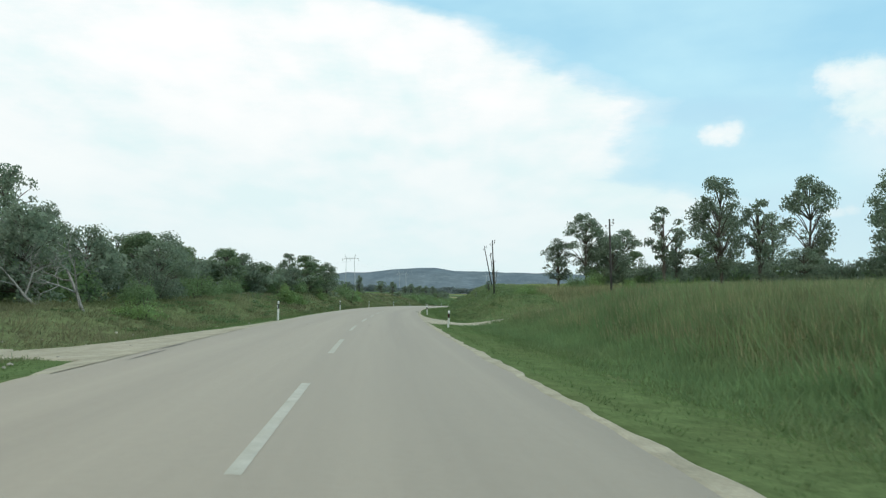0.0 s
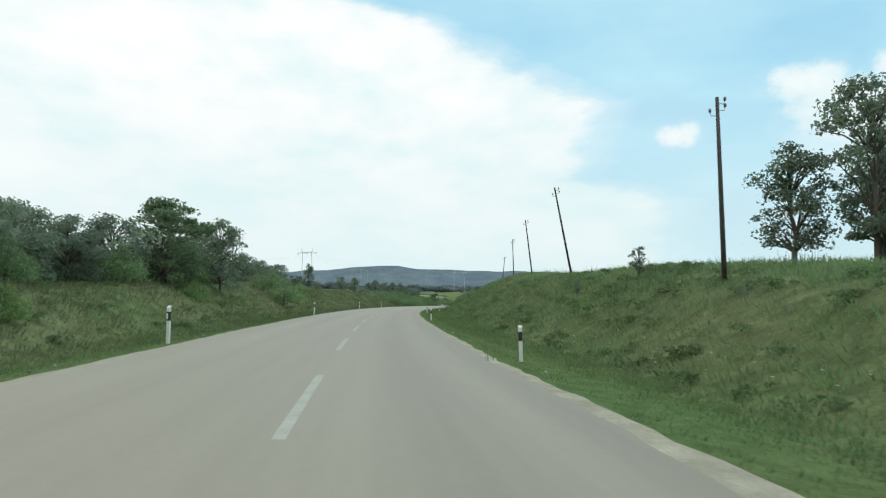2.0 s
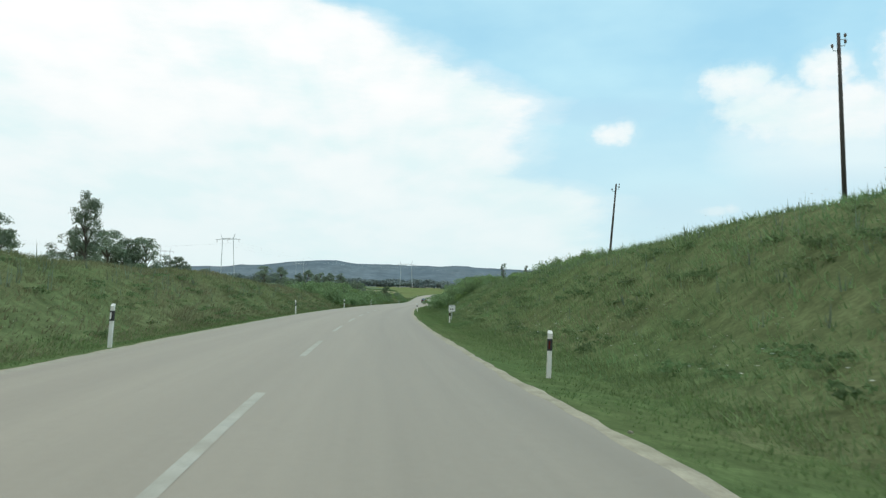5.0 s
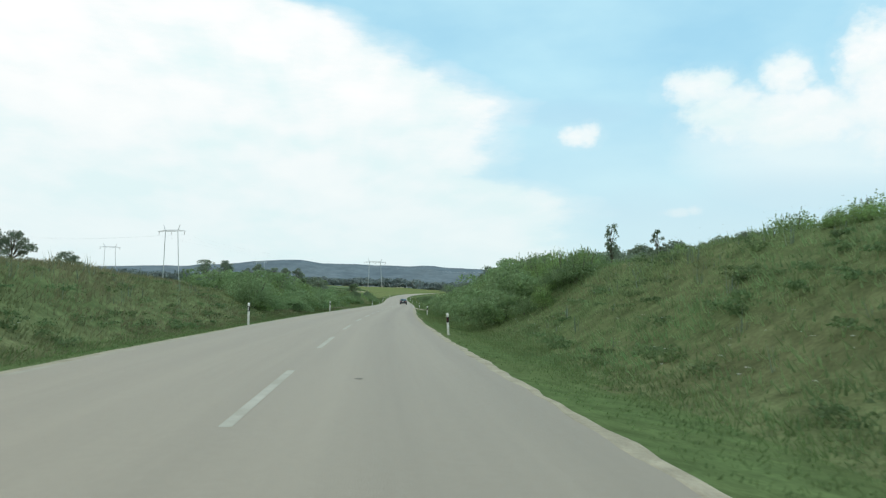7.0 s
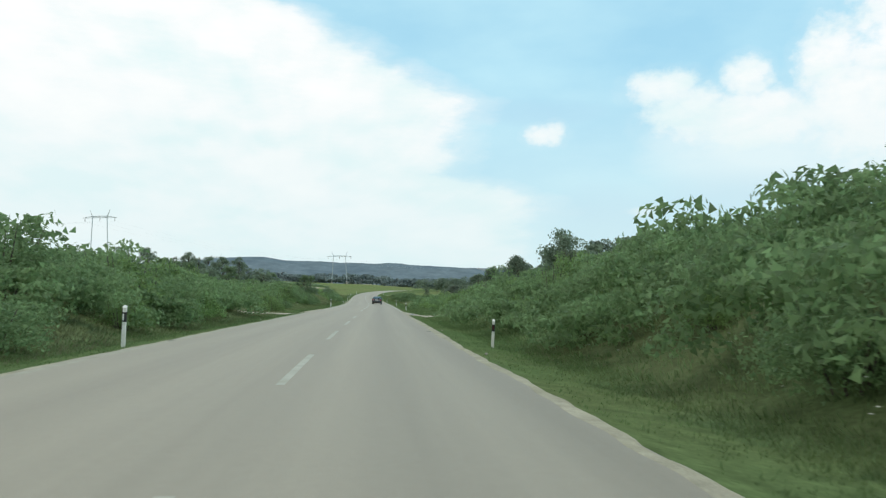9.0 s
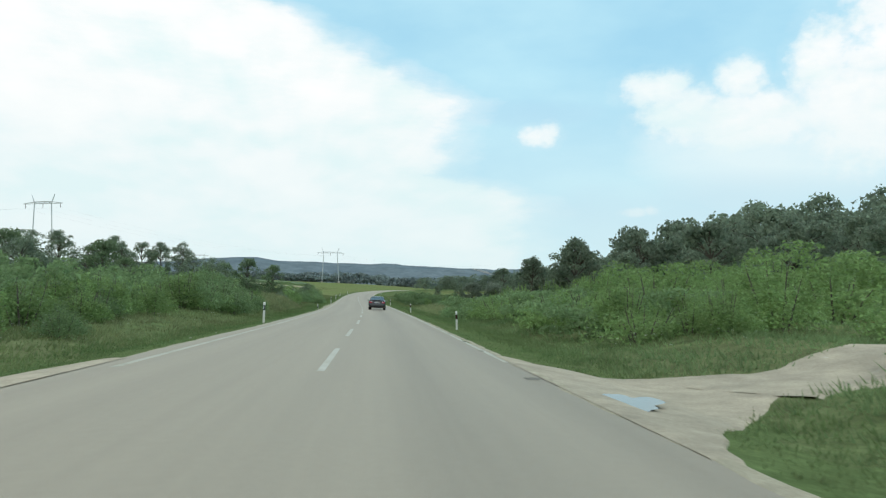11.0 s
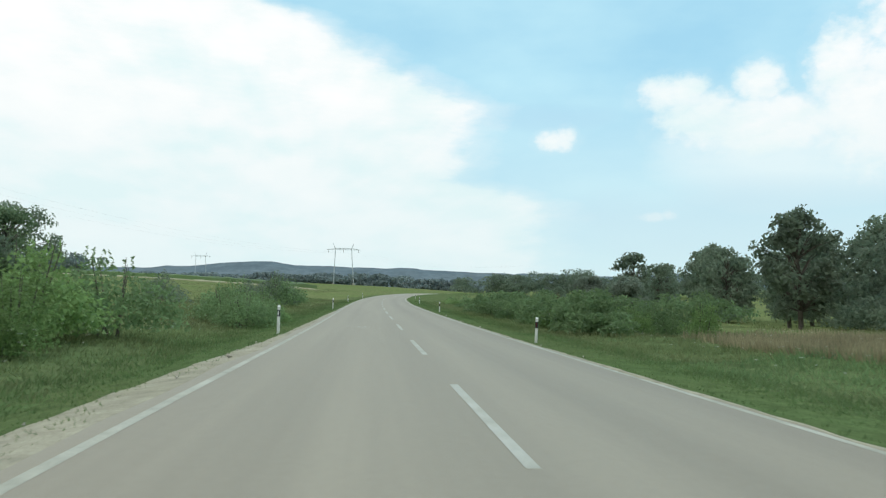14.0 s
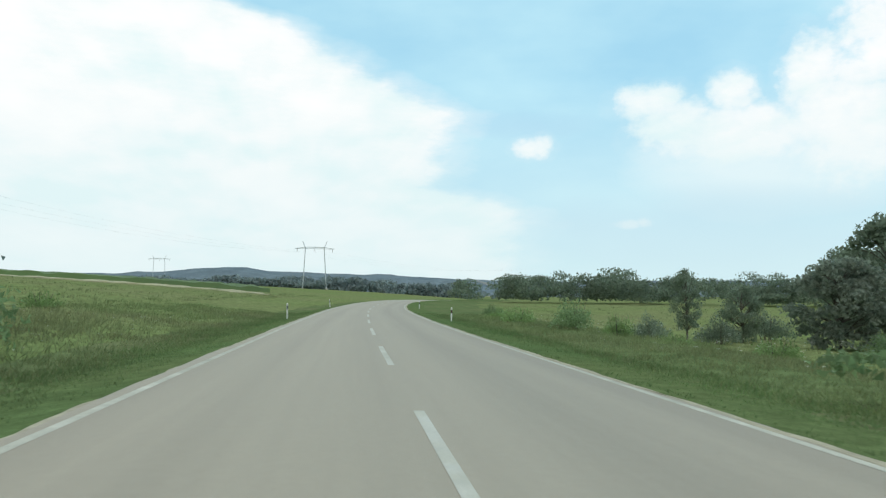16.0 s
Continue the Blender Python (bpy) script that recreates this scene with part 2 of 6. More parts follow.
BANK_GRASS = material("seeding_olive_grass", (0.240, 0.228, 0.132), 0.8, vary=0.22, scale=0.3, grain=0, second=(0.165, 0.208, 0.090), second_scale=0.06, second_amount=0.5, per_island=0.2, translucent=0.6, spec=0.2)
RIPE = material("ripe_tan_grass", (0.35, 0.305, 0.185), 0.85, vary=0.2, scale=0.5, grain=0, per_island=0.25, translucent=0.5, spec=0.1)
WEEDS = material("pale_green_weeds", (0.27, 0.335, 0.155), 0.75, vary=0.2, scale=0.3, grain=0, second=(0.31, 0.32, 0.165), second_scale=0.1, second_amount=0.5, per_island=0.25, translucent=0.65, spec=0.15)
DRY_GRASS = material("ripe_yellow_grass", (0.275, 0.275, 0.145), 0.8, vary=0.2, scale=0.4, grain=0, per_island=0.35, translucent=0.6, spec=0.2)
UMBEL = material("white_umbels", (0.62, 0.62, 0.55), 0.8, vary=0.1, grain=0, per_island=0.15)
LEAF_LIGHT = material("light_green_leaves", (0.220, 0.330, 0.122), 0.6, vary=0.18, scale=0.7, grain=0, per_object=0.15, per_island=0.25, translucent=0.58, spec=0.3)
LEAF_MID = material("green_leaves", (0.195, 0.288, 0.132), 0.6, vary=0.2, scale=0.6, grain=0, per_object=0.15, per_island=0.25, translucent=0.58, spec=0.3)
LEAF_DARK = material("dark_oak_leaves", (0.200, 0.254, 0.176), 0.6, vary=0.18, scale=0.5, grain=0, per_object=0.15, per_island=0.25, translucent=0.58, spec=0.3)
LEAF_WILLOW = material("grey_willow_leaves", (0.24, 0.285, 0.22), 0.6, vary=0.15, scale=0.6, grain=0, per_object=0.1, per_island=0.25, translucent=0.58, spec=0.3)
LEAF_TREE = material("dull_green_leaves", (0.158, 0.222, 0.120), 0.6, vary=0.2, scale=0.5, grain=0, per_object=0.15, per_island=0.25, translucent=0.58, spec=0.3)
HERBS = material("herb_leaves", (0.140, 0.222, 0.096), 0.65, vary=0.25, scale=0.8, grain=0, second=(0.15, 0.19, 0.085), second_scale=0.2, per_island=0.25, translucent=0.55, spec=0.25)
# Aerial haze is put into this leaf colour, paler and bluer than near leaves.
FAR_LEAF = material("haze_tinted_woodland", (0.205, 0.25, 0.245), 0.8, vary=0.15, scale=0.05, grain=0, per_island=0.15, translucent=0.3, spec=0.1)
# Both hill colours carry the blue haze of distance, more on the rear ridge.
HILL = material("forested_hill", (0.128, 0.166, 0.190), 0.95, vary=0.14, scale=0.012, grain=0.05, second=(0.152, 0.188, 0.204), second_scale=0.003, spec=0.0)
FAR_HILL = material("haze_paled_hill", (0.150, 0.190, 0.215), 0.95, vary=0.08, scale=0.010, grain=0, spec=0.0)
QUARRY = material("bare_hillside", (0.42, 0.45, 0.45), 0.95, vary=0.1, scale=0.02, grain=0)
BARK = material("grey_bark", (0.11, 0.095, 0.075), 0.9, vary=0.3, scale=4, grain=30, bump=0.6)
DEAD_WOOD = material("bleached_dead_wood", (0.25, 0.235, 0.21), 0.85, vary=0.25, scale=4, grain=30, bump=0.4)
POLE_WOOD = material("tarred_pole_wood", (0.055, 0.05, 0.045), 0.85, vary=0.3, scale=3, grain=30, bump=0.4)
CORN = material("maize_leaves", (0.10, 0.16, 0.05), 0.7, vary=0.2, scale=0.05, grain=0, per_island=0.3, translucent=0.3)
STUBBLE = material("mown_strip", (0.30, 0.28, 0.16), 0.9, vary=0.2, scale=0.2, grain=3)
STEEL = material("galvanised_steel", (0.46, 0.49, 0.50), 0.5, metal=0.4, vary=0.1, grain=0)
PLASTIC_WHITE = material("white_plastic", (0.70, 0.70, 0.66), 0.5, vary=0.06, scale=6, grain=40, second=(0.50, 0.49, 0.43), second_scale=3.0)
PLASTIC_BLACK = material("black_plastic", (0.018, 0.018, 0.02), 0.5, vary=0.1, grain=0)
REFLECTOR = material("white_reflector", (0.75, 0.75, 0.72), 0.2, vary=0.03, grain=0)
REFLECTOR_RED = material("red_reflector", (0.11, 0.014, 0.014), 0.2, vary=0.03, grain=0)
TAR = material("dark_asphalt_break", (0.15, 0.138, 0.112), 0.9, vary=0.25, scale=5, grain=30, bump=0.4)
STONE = material("pale_stone", (0.42, 0.39, 0.33), 0.9, vary=0.2, scale=6, grain=40, bump=0.6, per_object=0.2)
PUDDLE = material("puddle_water", (0.10, 0.095, 0.08), 0.03, vary=0.05, grain=0, spec=1.0)
CERAMIC = material("brown_ceramic", (0.12, 0.09, 0.07), 0.25, vary=0.05, grain=0)
SIGN_WHITE = material("white_sign_sheet", (0.66, 0.67, 0.66), 0.5, vary=0.05, grain=0)
SIGN_INK = material("sign_ink", (0.10, 0.10, 0.11), 0.6, vary=0.05, grain=0)
PAINT_BLACK = material("black_car_paint", (0.024, 0.028, 0.034), 0.22, vary=0.04, grain=0, coat=0.6, spec=0.5)
TRIM_BLACK = material("matt_black_trim", (0.015, 0.015, 0.016), 0.55, vary=0.08, grain=0)
RUBBER = material("tyre_rubber", (0.02, 0.02, 0.021), 0.85, vary=0.15, grain=40, bump=0.2)
ALLOY = material("silver_alloy", (0.55, 0.56, 0.58), 0.3, metal=0.9, vary=0.04, grain=0)
CHROME = material("chrome", (0.75, 0.76, 0.78), 0.1, metal=1.0, vary=0.02, grain=0)
LAMP_RED = material("red_lamp_lens", (0.30, 0.008, 0.022), 0.2, vary=0.08, scale=20, grain=0, coat=0.35)
LAMP_CLEAR = material("clear_lamp_lens", (0.72, 0.73, 0.75), 0.12, vary=0.06, scale=20, grain=0, coat=1.0)
PLATE_WHITE = material("plate_white", (0.72, 0.73, 0.74), 0.4, vary=0.03, grain=0)
PLATE_BLUE = material("plate_blue", (0.03, 0.08, 0.38), 0.4, vary=0.03, grain=0)
CABIN = material("dark_cabin_fabric", (0.022, 0.022, 0.024), 0.9, vary=0.2, scale=20, grain=0)


def glass_material():
    mat = bpy.data.materials.new("tinted_car_glass")
    mat.use_nodes = True
    nt = mat.node_tree
    nt.nodes.clear()
    N, L = nt.nodes.new, nt.links.new
    tr, gl, mx, out = N("ShaderNodeBsdfTransparent"), N("ShaderNodeBsdfGlossy"), N("ShaderNodeMixShader"), N("ShaderNodeOutputMaterial")
    tr.inputs[0].default_value = (0.45, 0.50, 0.50, 1)
    gl.inputs["Color"].default_value = (0.9, 0.95, 1, 1)
    gl.inputs["Roughness"].default_value = 0.03
    fr = N("ShaderNodeFresnel")
    fr.inputs[0].default_value = 2.6
    L(fr.outputs[0], mx.inputs[0])
    L(tr.outputs[0], mx.inputs[1])
    L(gl.outputs[0], mx.inputs[2])
    L(mx.outputs[0], out.inputs[0])
    return mat


GLASS = glass_material()

# ---------------------------------------------------------------- mesh helpers


def mesh_of(name, verts, faces, mat=None, smooth=False):
    me = bpy.data.meshes.new(name)
    verts, faces = np.asarray(verts, np.float32), np.asarray(faces, np.int32)
    me.vertices.add(len(verts))
    me.vertices.foreach_set("co", verts.ravel())
    k = faces.shape[1]
    me.loops.add(faces.size)
    me.loops.foreach_set("vertex_index", faces.ravel())
    me.polygons.add(len(faces))
    me.polygons.foreach_set("loop_start", np.arange(0, faces.size, k, dtype=np.int32))
    me.polygons.foreach_set("use_smooth", np.full(len(faces), smooth))
    me.update(calc_edges=True)
    me.validate()
    if mat:
        me.materials.append(mat)
    return me


def add(name, me, label="", category="", group="", kind="", parent=None, m=None):
    ob = new(name, me)
    if parent:
        ob.parent = parent
    if m is not None:
        ob.matrix_basis = m
    return tagged(ob, label, category, group, kind)


def part(name, bm, mat, parent, label="", m=None, smooth=False):
    """Links a bmesh as one mesh object under a thing or a part."""
    me = bpy.data.meshes.new(name)
    bm.to_mesh(me)
    bm.free()
    me.materials.append(mat)
    if smooth:
        for p in me.polygons:
            p.use_smooth = True
    return add(name, me, label, parent=parent, m=m)


def empty(name, m, **tags):
    ob = new(name)
    ob.empty_display_size = 0.2
    ob.matrix_basis = m
    return tagged(ob, **tags)


def box(x0, x1, y0, y1, z0, z1, bevel=0.0, bm=None):
    bm = bm or bmesh.new()
    got = bmesh.ops.create_cube(bm, size=1)
    for v in got["verts"]:
        v.co = Vector(((x0 + x1) / 2 + v.co.x * (x1 - x0), (y0 + y1) / 2 + v.co.y * (y1 - y0), (z0 + z1) / 2 + v.co.z * (z1 - z0)))
    if bevel:
        edges = {e for v in got["verts"] for e in v.link_edges}
        bmesh.ops.bevel(bm, geom=list(edges), offset=bevel, segments=2, affect="EDGES")
    return bm


def tube(points, radii, sides=6, bm=None):
    """Tapered tube through the points, closed at both ends."""
    bm = bm or bmesh.new()
    pts = [Vector(p) for p in points]
    rings = []
    for i, p in enumerate(pts):
        d = (pts[min(i + 1, len(pts) - 1)] - pts[max(i - 1, 0)]).normalized()
        a = d.orthogonal().normalized()
        b = d.cross(a)
        r = radii[i] if not isinstance(radii, (int, float)) else radii
        rings.append([bm.verts.new(p + r * (math.cos(k * 2 * math.pi / sides) * a + math.sin(k * 2 * math.pi / sides) * b)) for k in range(sides)])
    for r0, r1 in zip(rings, rings[1:]):
        # line up the start of the rings
        off = min(range(sides), key=lambda o: (r1[o].co - r0[0].co).length)
        r1[:] = r1[off:] + r1[:off]
        for k in range(sides):
            bm.faces.new((r0[k], r0[(k + 1) % sides], r1[(k + 1) % sides], r1[k]))
    bm.faces.new(rings[0][::-1])
    bm.faces.new(rings[-1])
    return bm


def curve_of(xs, vs):
    """Smooth interpolation through a few knots."""
    xs, vs = np.array(xs, float), np.array(vs, float)
    s = np.gradient(vs, xs)

    def at(x):
        x = np.asarray(x, float)
        i = np.clip(np.searchsorted(xs, x) - 1, 0, len(xs) - 2)
        h = xs[i + 1] - xs[i]
        t = np.clip((x - xs[i]) / h, -40, 40)
        inside = (t >= 0) & (t <= 1)
        c = (2 * t**3 - 3 * t**2 + 1) * vs[i] + (t**3 - 2 * t**2 + t) * h * s[i] + (3 * t**2 - 2 * t**3) * vs[i + 1] + (t**3 - t**2) * h * s[i + 1]
        ends = np.where(t < 0, vs[i] + t * h * s[i], vs[i + 1] + (t - 1) * h * s[i + 1])
        return np.where(inside, c, ends)

    return at


# ---------------------------------------------------------------- lie of the land
# centre line of the road (y, x, z); the right-hand bend is banked
ROAD = [(-140, 12.0, -0.1), (-60, 4.6, 0.0), (0, -0.93, 0.02), (40, -4.22, 0.03), (80, -6.23, -0.08), (120, -6.97, -0.28), (160, -6.31, -0.55),
        (200, -4.15, -0.88), (240, -0.54, -1.26), (280, 4.23, -1.67), (320, 9.68, -2.08), (360, 15.22, -2.45), (400, 20.34, -2.72),
        (440, 24.87, -2.78), (480, 29.3, -2.58), (520, 34.2, -2.26), (560, 40.2, -1.80), (600, 48.5, -1.22), (650, 63, -0.65), (720, 92, -0.6), (800, 135, -1.6)]
road_x = curve_of([r[0] for r in ROAD], [r[1] for r in ROAD])
road_z = curve_of([r[0] for r in ROAD], [r[2] for r in ROAD])
bank_of = lambda y: np.interp(y, [420, 490, 600], [0.045, 0.028, 0.02])
HALF = 3.9  # half width of the asphalt
cut_of = lambda y: np.interp(y, [45, 75, 105], [0.26, 0.14, 0.0])  # how much narrower the right lane is at the start

# height of the ground beside the road over the centre line: y, toe, top (metres from the centre), rise
RIGHT = np.array([(-200, 8, 16, 1.0), (20, 8, 16, 1.0), (42, 7.5, 15, 1.3), (49, 6.5, 14, 0.5), (57, 6.5, 14, 0.5), (66, 7, 13, 1.55), (78, 6.8, 13.5, 2.05), (90, 6.6, 14, 2.65),
                  (120, 6.3, 15, 3.2), (142, 6.3, 16, 4.2), (170, 6.3, 16.5, 4.2), (205, 6.3, 16, 3.7), (240, 6.5, 14, 3.0), (280, 6.5, 13, 2.2),
                  (308, 6.5, 12, 1.0), (322, 6.3, 12, 0.8), (326, 6, 12, 0.0), (334, 6, 12, 0.0), (348, 7, 12, 0.4), (400, 8, 14, -0.2), (440, 8, 14, -0.4),
                  (480, 8, 22, -1.6), (560, 8, 30, -2.2), (700, 8, 30, -0.5)])
LEFT = np.array([(-200, 9, 15, 0.5), (0, 9, 15, 0.5), (40, 7.5, 13, 0.9), (60, 6.3, 12, 1.4), (90, 6.0, 12, 1.9), (120, 6.0, 12, 2.6), (150, 6.0, 12, 2.9),
                 (185, 6.3, 14, 3.0), (212, 6.3, 14, 3.4), (240, 6.3, 14, 3.0), (270, 6.3, 13, 2.0), (304, 6.3, 12, 1.1), (319, 6.3, 12, 0.7), (323, 6, 12, 0.2),
                 (331, 6, 12, 0.2), (340, 6.3, 12, 0.4), (380, 6.3, 12, 0.5), (398, 6.3, 11, 1.05), (414, 6.3, 12, 0.7), (440, 6.5, 14, 0.3), (480, 6.5, 18, 0.6), (560, 6.5, 22, 0.9), (700, 7, 30, 1.5)])
FAR_RIGHT = ([-200, 300, 400, 480, 600, 1200], [0.02, 0.015, -0.012, -0.022, -0.006, 0.004])
FAR_LEFT = ([-200, 60, 300, 430, 480, 700, 1200], [0.012, 0.012, 0.012, 0.02, 0.088, 0.105, 0.004])


def smooth(t):
    t = np.clip(t, 0, 1)
    return t * t * (3 - 2 * t)


def ground_z(u, y):
    """Height of the ground u metres beside the centre line."""
    u, y = np.broadcast_arrays(np.asarray(u, float), np.asarray(y, float))
    yc = np.clip(y, -140, 800)
    zc, tilt = road_z(yc), bank_of(yc)
    a = np.abs(u)
    side = zc - tilt * np.clip(u, -HALF - 0.6, HALF + 0.6)
    out = np.zeros(u.shape)
    for tab, far, sel in ((RIGHT, FAR_RIGHT, u >= 0), (LEFT, FAR_LEFT, u < 0)):
        toe, top, rise = (np.interp(y, tab[:, 0], tab[:, k]) for k in (1, 2, 3))
        verge = -0.10 * smooth((a - HALF - 0.1) / 0.8) - 0.22 * smooth((a - HALF - 0.8) / np.maximum(toe - HALF - 0.8, 0.3))
        climb = smooth((a - toe) / (top - toe))
        beyond = np.clip(a - top, 0, 130)
        beyond = (beyond if far is FAR_RIGHT else 70 * (1 - np.exp(-beyond / 70))) * np.interp(y, *far)
        lump = 0.14 * np.sin(u * 0.9 + y * 0.31) * np.sin(y * 0.17 - u * 0.4) * smooth((a - toe) / 3)
        z = (side + verge) * (1 - climb) + (zc + rise) * climb + beyond + lump
        out = np.where(sel, z, out)
    # the plain rises slowly to the foot of the hills
    return out + 6.0 * smooth((y - 650) / 500) + 3.0 * smooth((a - 160) / 900) + 10 * smooth((y - 1300) / 1500)


def at_road(u, y, dz=0.0):
    return np.array([float(road_x(y)) + u, y, float(ground_z(u, y)) + dz])


def place(x, y, dz=0.0):
    """A spot on the ground by its place in the world."""
    return at_road(x - float(road_x(y)), y, dz)


def sheet(us, ys, zf):
    uu, yy = np.meshgrid(us, ys)
    X = road_x(np.clip(yy, -140, 800)) + uu
    v = np.stack([X, yy, zf(uu, yy)], -1).reshape(-1, 3)
    n, k = len(ys), len(us)
    i = np.arange((n - 1) * (k - 1))
    r, c = i // (k - 1), i % (k - 1)
    a = r * k + c
    return v, np.stack([a, a + 1, a + k + 1, a + k], 1)


us = np.r_[-2600, -1800, -1200, -800, -550, -400, -300, -220, -160, -120, -90, np.arange(-70, -30, 4), np.arange(-30, -16, 1.5), np.arange(-16, -4, 0.6),
           -4.0, -3.62, -3.4, 0, 3.4, 3.62, np.arange(4.0, 16, 0.6), np.arange(16, 30, 1.5), np.arange(30, 74, 4), 90, 120, 160, 220, 300, 400, 550, 800, 1200, 1800, 2600]
ys = np.r_[-900, -500, -300, -200, np.arange(-140, 500, 1.6), np.arange(500, 700, 5), np.arange(700, 1000, 20), np.arange(1000, 2000, 100), 2400, 3000, 3800, 4800]


def ground_under(u, y):
    z = ground_z(u, y)
    return np.where(np.abs(u) < HALF - 0.3, z - 0.25, z)


ground_me = mesh_of("ground", *sheet(us, ys, ground_under), SOIL, True)
ground_me.materials.append(MEADOW)
ground_me.materials.append(TURF)
mid_u, mid_y = np.meshgrid((us[1:] + us[:-1]) / 2, (ys[1:] + ys[:-1]) / 2)
kind_of = ((np.abs(mid_u) > 17 + 2 * np.sin(mid_y * 0.6)) | ((mid_y > 470) & (mid_u < -9))).astype(np.int32)
kind_of[np.abs(mid_u) < 6.4 + 0.5 * np.sin(mid_y * 0.9) * np.sin(mid_y * 0.31)] = 2
ground_me.polygons.foreach_set("material_index", kind_of.ravel())
add("ground", ground_me, "green meadow ground with dry grass patches", "ground", kind="structure")

GRID = ground_z(*np.meshgrid(us, ys))


def lie(u, y):
    """Height of the meshed ground, between its corners."""
    i = np.clip(np.searchsorted(ys, y) - 1, 0, len(ys) - 2)
    j = np.clip(np.searchsorted(us, u) - 1, 0, len(us) - 2)
    a, b = (y - ys[i]) / (ys[i + 1] - ys[i]), (u - us[j]) / (us[j + 1] - us[j])
    return (GRID[i, j] * (1 - b) + GRID[i, j + 1] * b) * (1 - a) + (GRID[i + 1, j] * (1 - b) + GRID[i + 1, j + 1] * b) * a


ru = np.array([-HALF, -HALF, -3.4, -1.8, 0, 1.8, 3.4, HALF, HALF])
ry = np.arange(-140, 700, 2.0)


def road_top(u, y):
    z = road_z(y) - bank_of(y) * u + 0.02
    return z


v, f = sheet(ru, ry, road_top)
v[:, 2] -= np.where(np.arange(len(v)) % 9 % 8 == 0, 0.28, 0)
v[:, 0] += np.where(np.abs(v[:, 0] - road_x(v[:, 1])) > HALF - 0.1, 0.10 * np.sin(v[:, 1] * 0.7) * np.sin(v[:, 1] * 0.23 + 1), 0)
v[:, 0] -= np.where(v[:, 0] - road_x(v[:, 1]) > HALF - 0.2, cut_of(v[:, 1]), 0)
road_me = mesh_of("road", v, f, ASPHALT, False)
across = road_me.attributes.new("across", "FLOAT", "POINT")
across.data.foreach_set("value", np.ascontiguousarray(v[:, 0] - road_x(v[:, 1]), np.float32))
add("road", road_me, "worn pale grey asphalt country road", "road", kind="structure")

# ---------------------------------------------------------------- road markings and shoulders


def ribbon(name, u0, u1, y0, y1, mat, dz, step=2.0, wobble=0.0, skirt=0.0, fz=None):
    """A strip along the road between two offsets (numbers or functions of y)."""
    yy = np.arange(y0, y1 + step * 0.5, step)
    a = u0(yy) if callable(u0) else np.full(len(yy), u0, float)
    b = u1(yy) if callable(u1) else np.full(len(yy), u1, float)
    if wobble:
        b = b + np.sign(b) * wobble * (np.sin(yy * 1.9) * np.sin(yy * 0.61 + 2) + 0.7 * np.sin(yy * 0.37 + 1) + 0.5 * np.sin(yy * 4.3))
    cols = (12 if "apron" in name else 5) if fz is None else 3
    t = np.linspace(0, 1, cols)
    uu = a[:, None] * (1 - t) + b[:, None] * t
    yg = np.repeat(yy[:, None], cols, 1)
    z = (fz or lie)(uu, yg) + dz
    # the rim is turned down into the ground
    z[:, 0] -= skirt if "apron" not in name else 0.0
    z[:, -1] -= skirt
    z[0] -= skirt
    z[-1] -= skirt
    v = np.stack([road_x(yg) + uu, yg, z], -1).reshape(-1, 3)
    n = len(yy)
    i = np.arange((n - 1) * (cols - 1))
    r, c = i // (cols - 1), i % (cols - 1)
    k = r * cols + c
    f = np.stack([k, k + 1, k + cols + 1, k + cols], 1)
    if (uu[0, -1] - uu[0, 0]) < 0:
        f = f[:, ::-1]
    return mesh_of(name, v, f, mat)


for k in range(-8, 55):
    y1 = 11.5 + 12.095 * k
    if y1 - 5.9 < 329 and y1 > 320:
        continue
    y1 += float(np.interp(y1, [392, 408, 436, 447, 459, 484], [0.0, -0.8, -0.9, 0.1, 0.6, 0.0]))
    off = float(np.interp(y1, [12, 36, 60, 310, 345, 365], [-0.10, -0.10, 0.02, 0.0, -0.16, 0.0]))
    me = ribbon("centre_line_dash", off - 0.065, off + 0.065, y1 - 5.9, y1, THIN_PAINT if y1 < 325 else ROAD_PAINT, 0.0025, 1.475, fz=road_top)
    add("centre_line_dash", me, "worn white centre line dash on asphalt", "road marking", "centre line dashes", "structure")
for s, y0, y1, mat in ((-1, -140, 8, WORN_PAINT), (-1, 36, 322, WORN_PAINT), (-1, 332, 690, EDGE_PAINT), (1, 335, 690, EDGE_PAINT)):
    e0 = (lambda y, s=s, far=y0 > 300: s * (np.interp(y, [332, 390, 420], [3.40, 3.42, 3.58]) if far and s < 0 else np.full(np.shape(y), 3.70)))
    me = ribbon("edge_line", e0, lambda y, s=s, e0=e0: e0(y) + s * 0.12, y0, y1, mat, 0.0025, 2.0, fz=road_top)
    add("edge_line", me, "faded white edge line along the asphalt", "road marking", "edge lines", "structure")
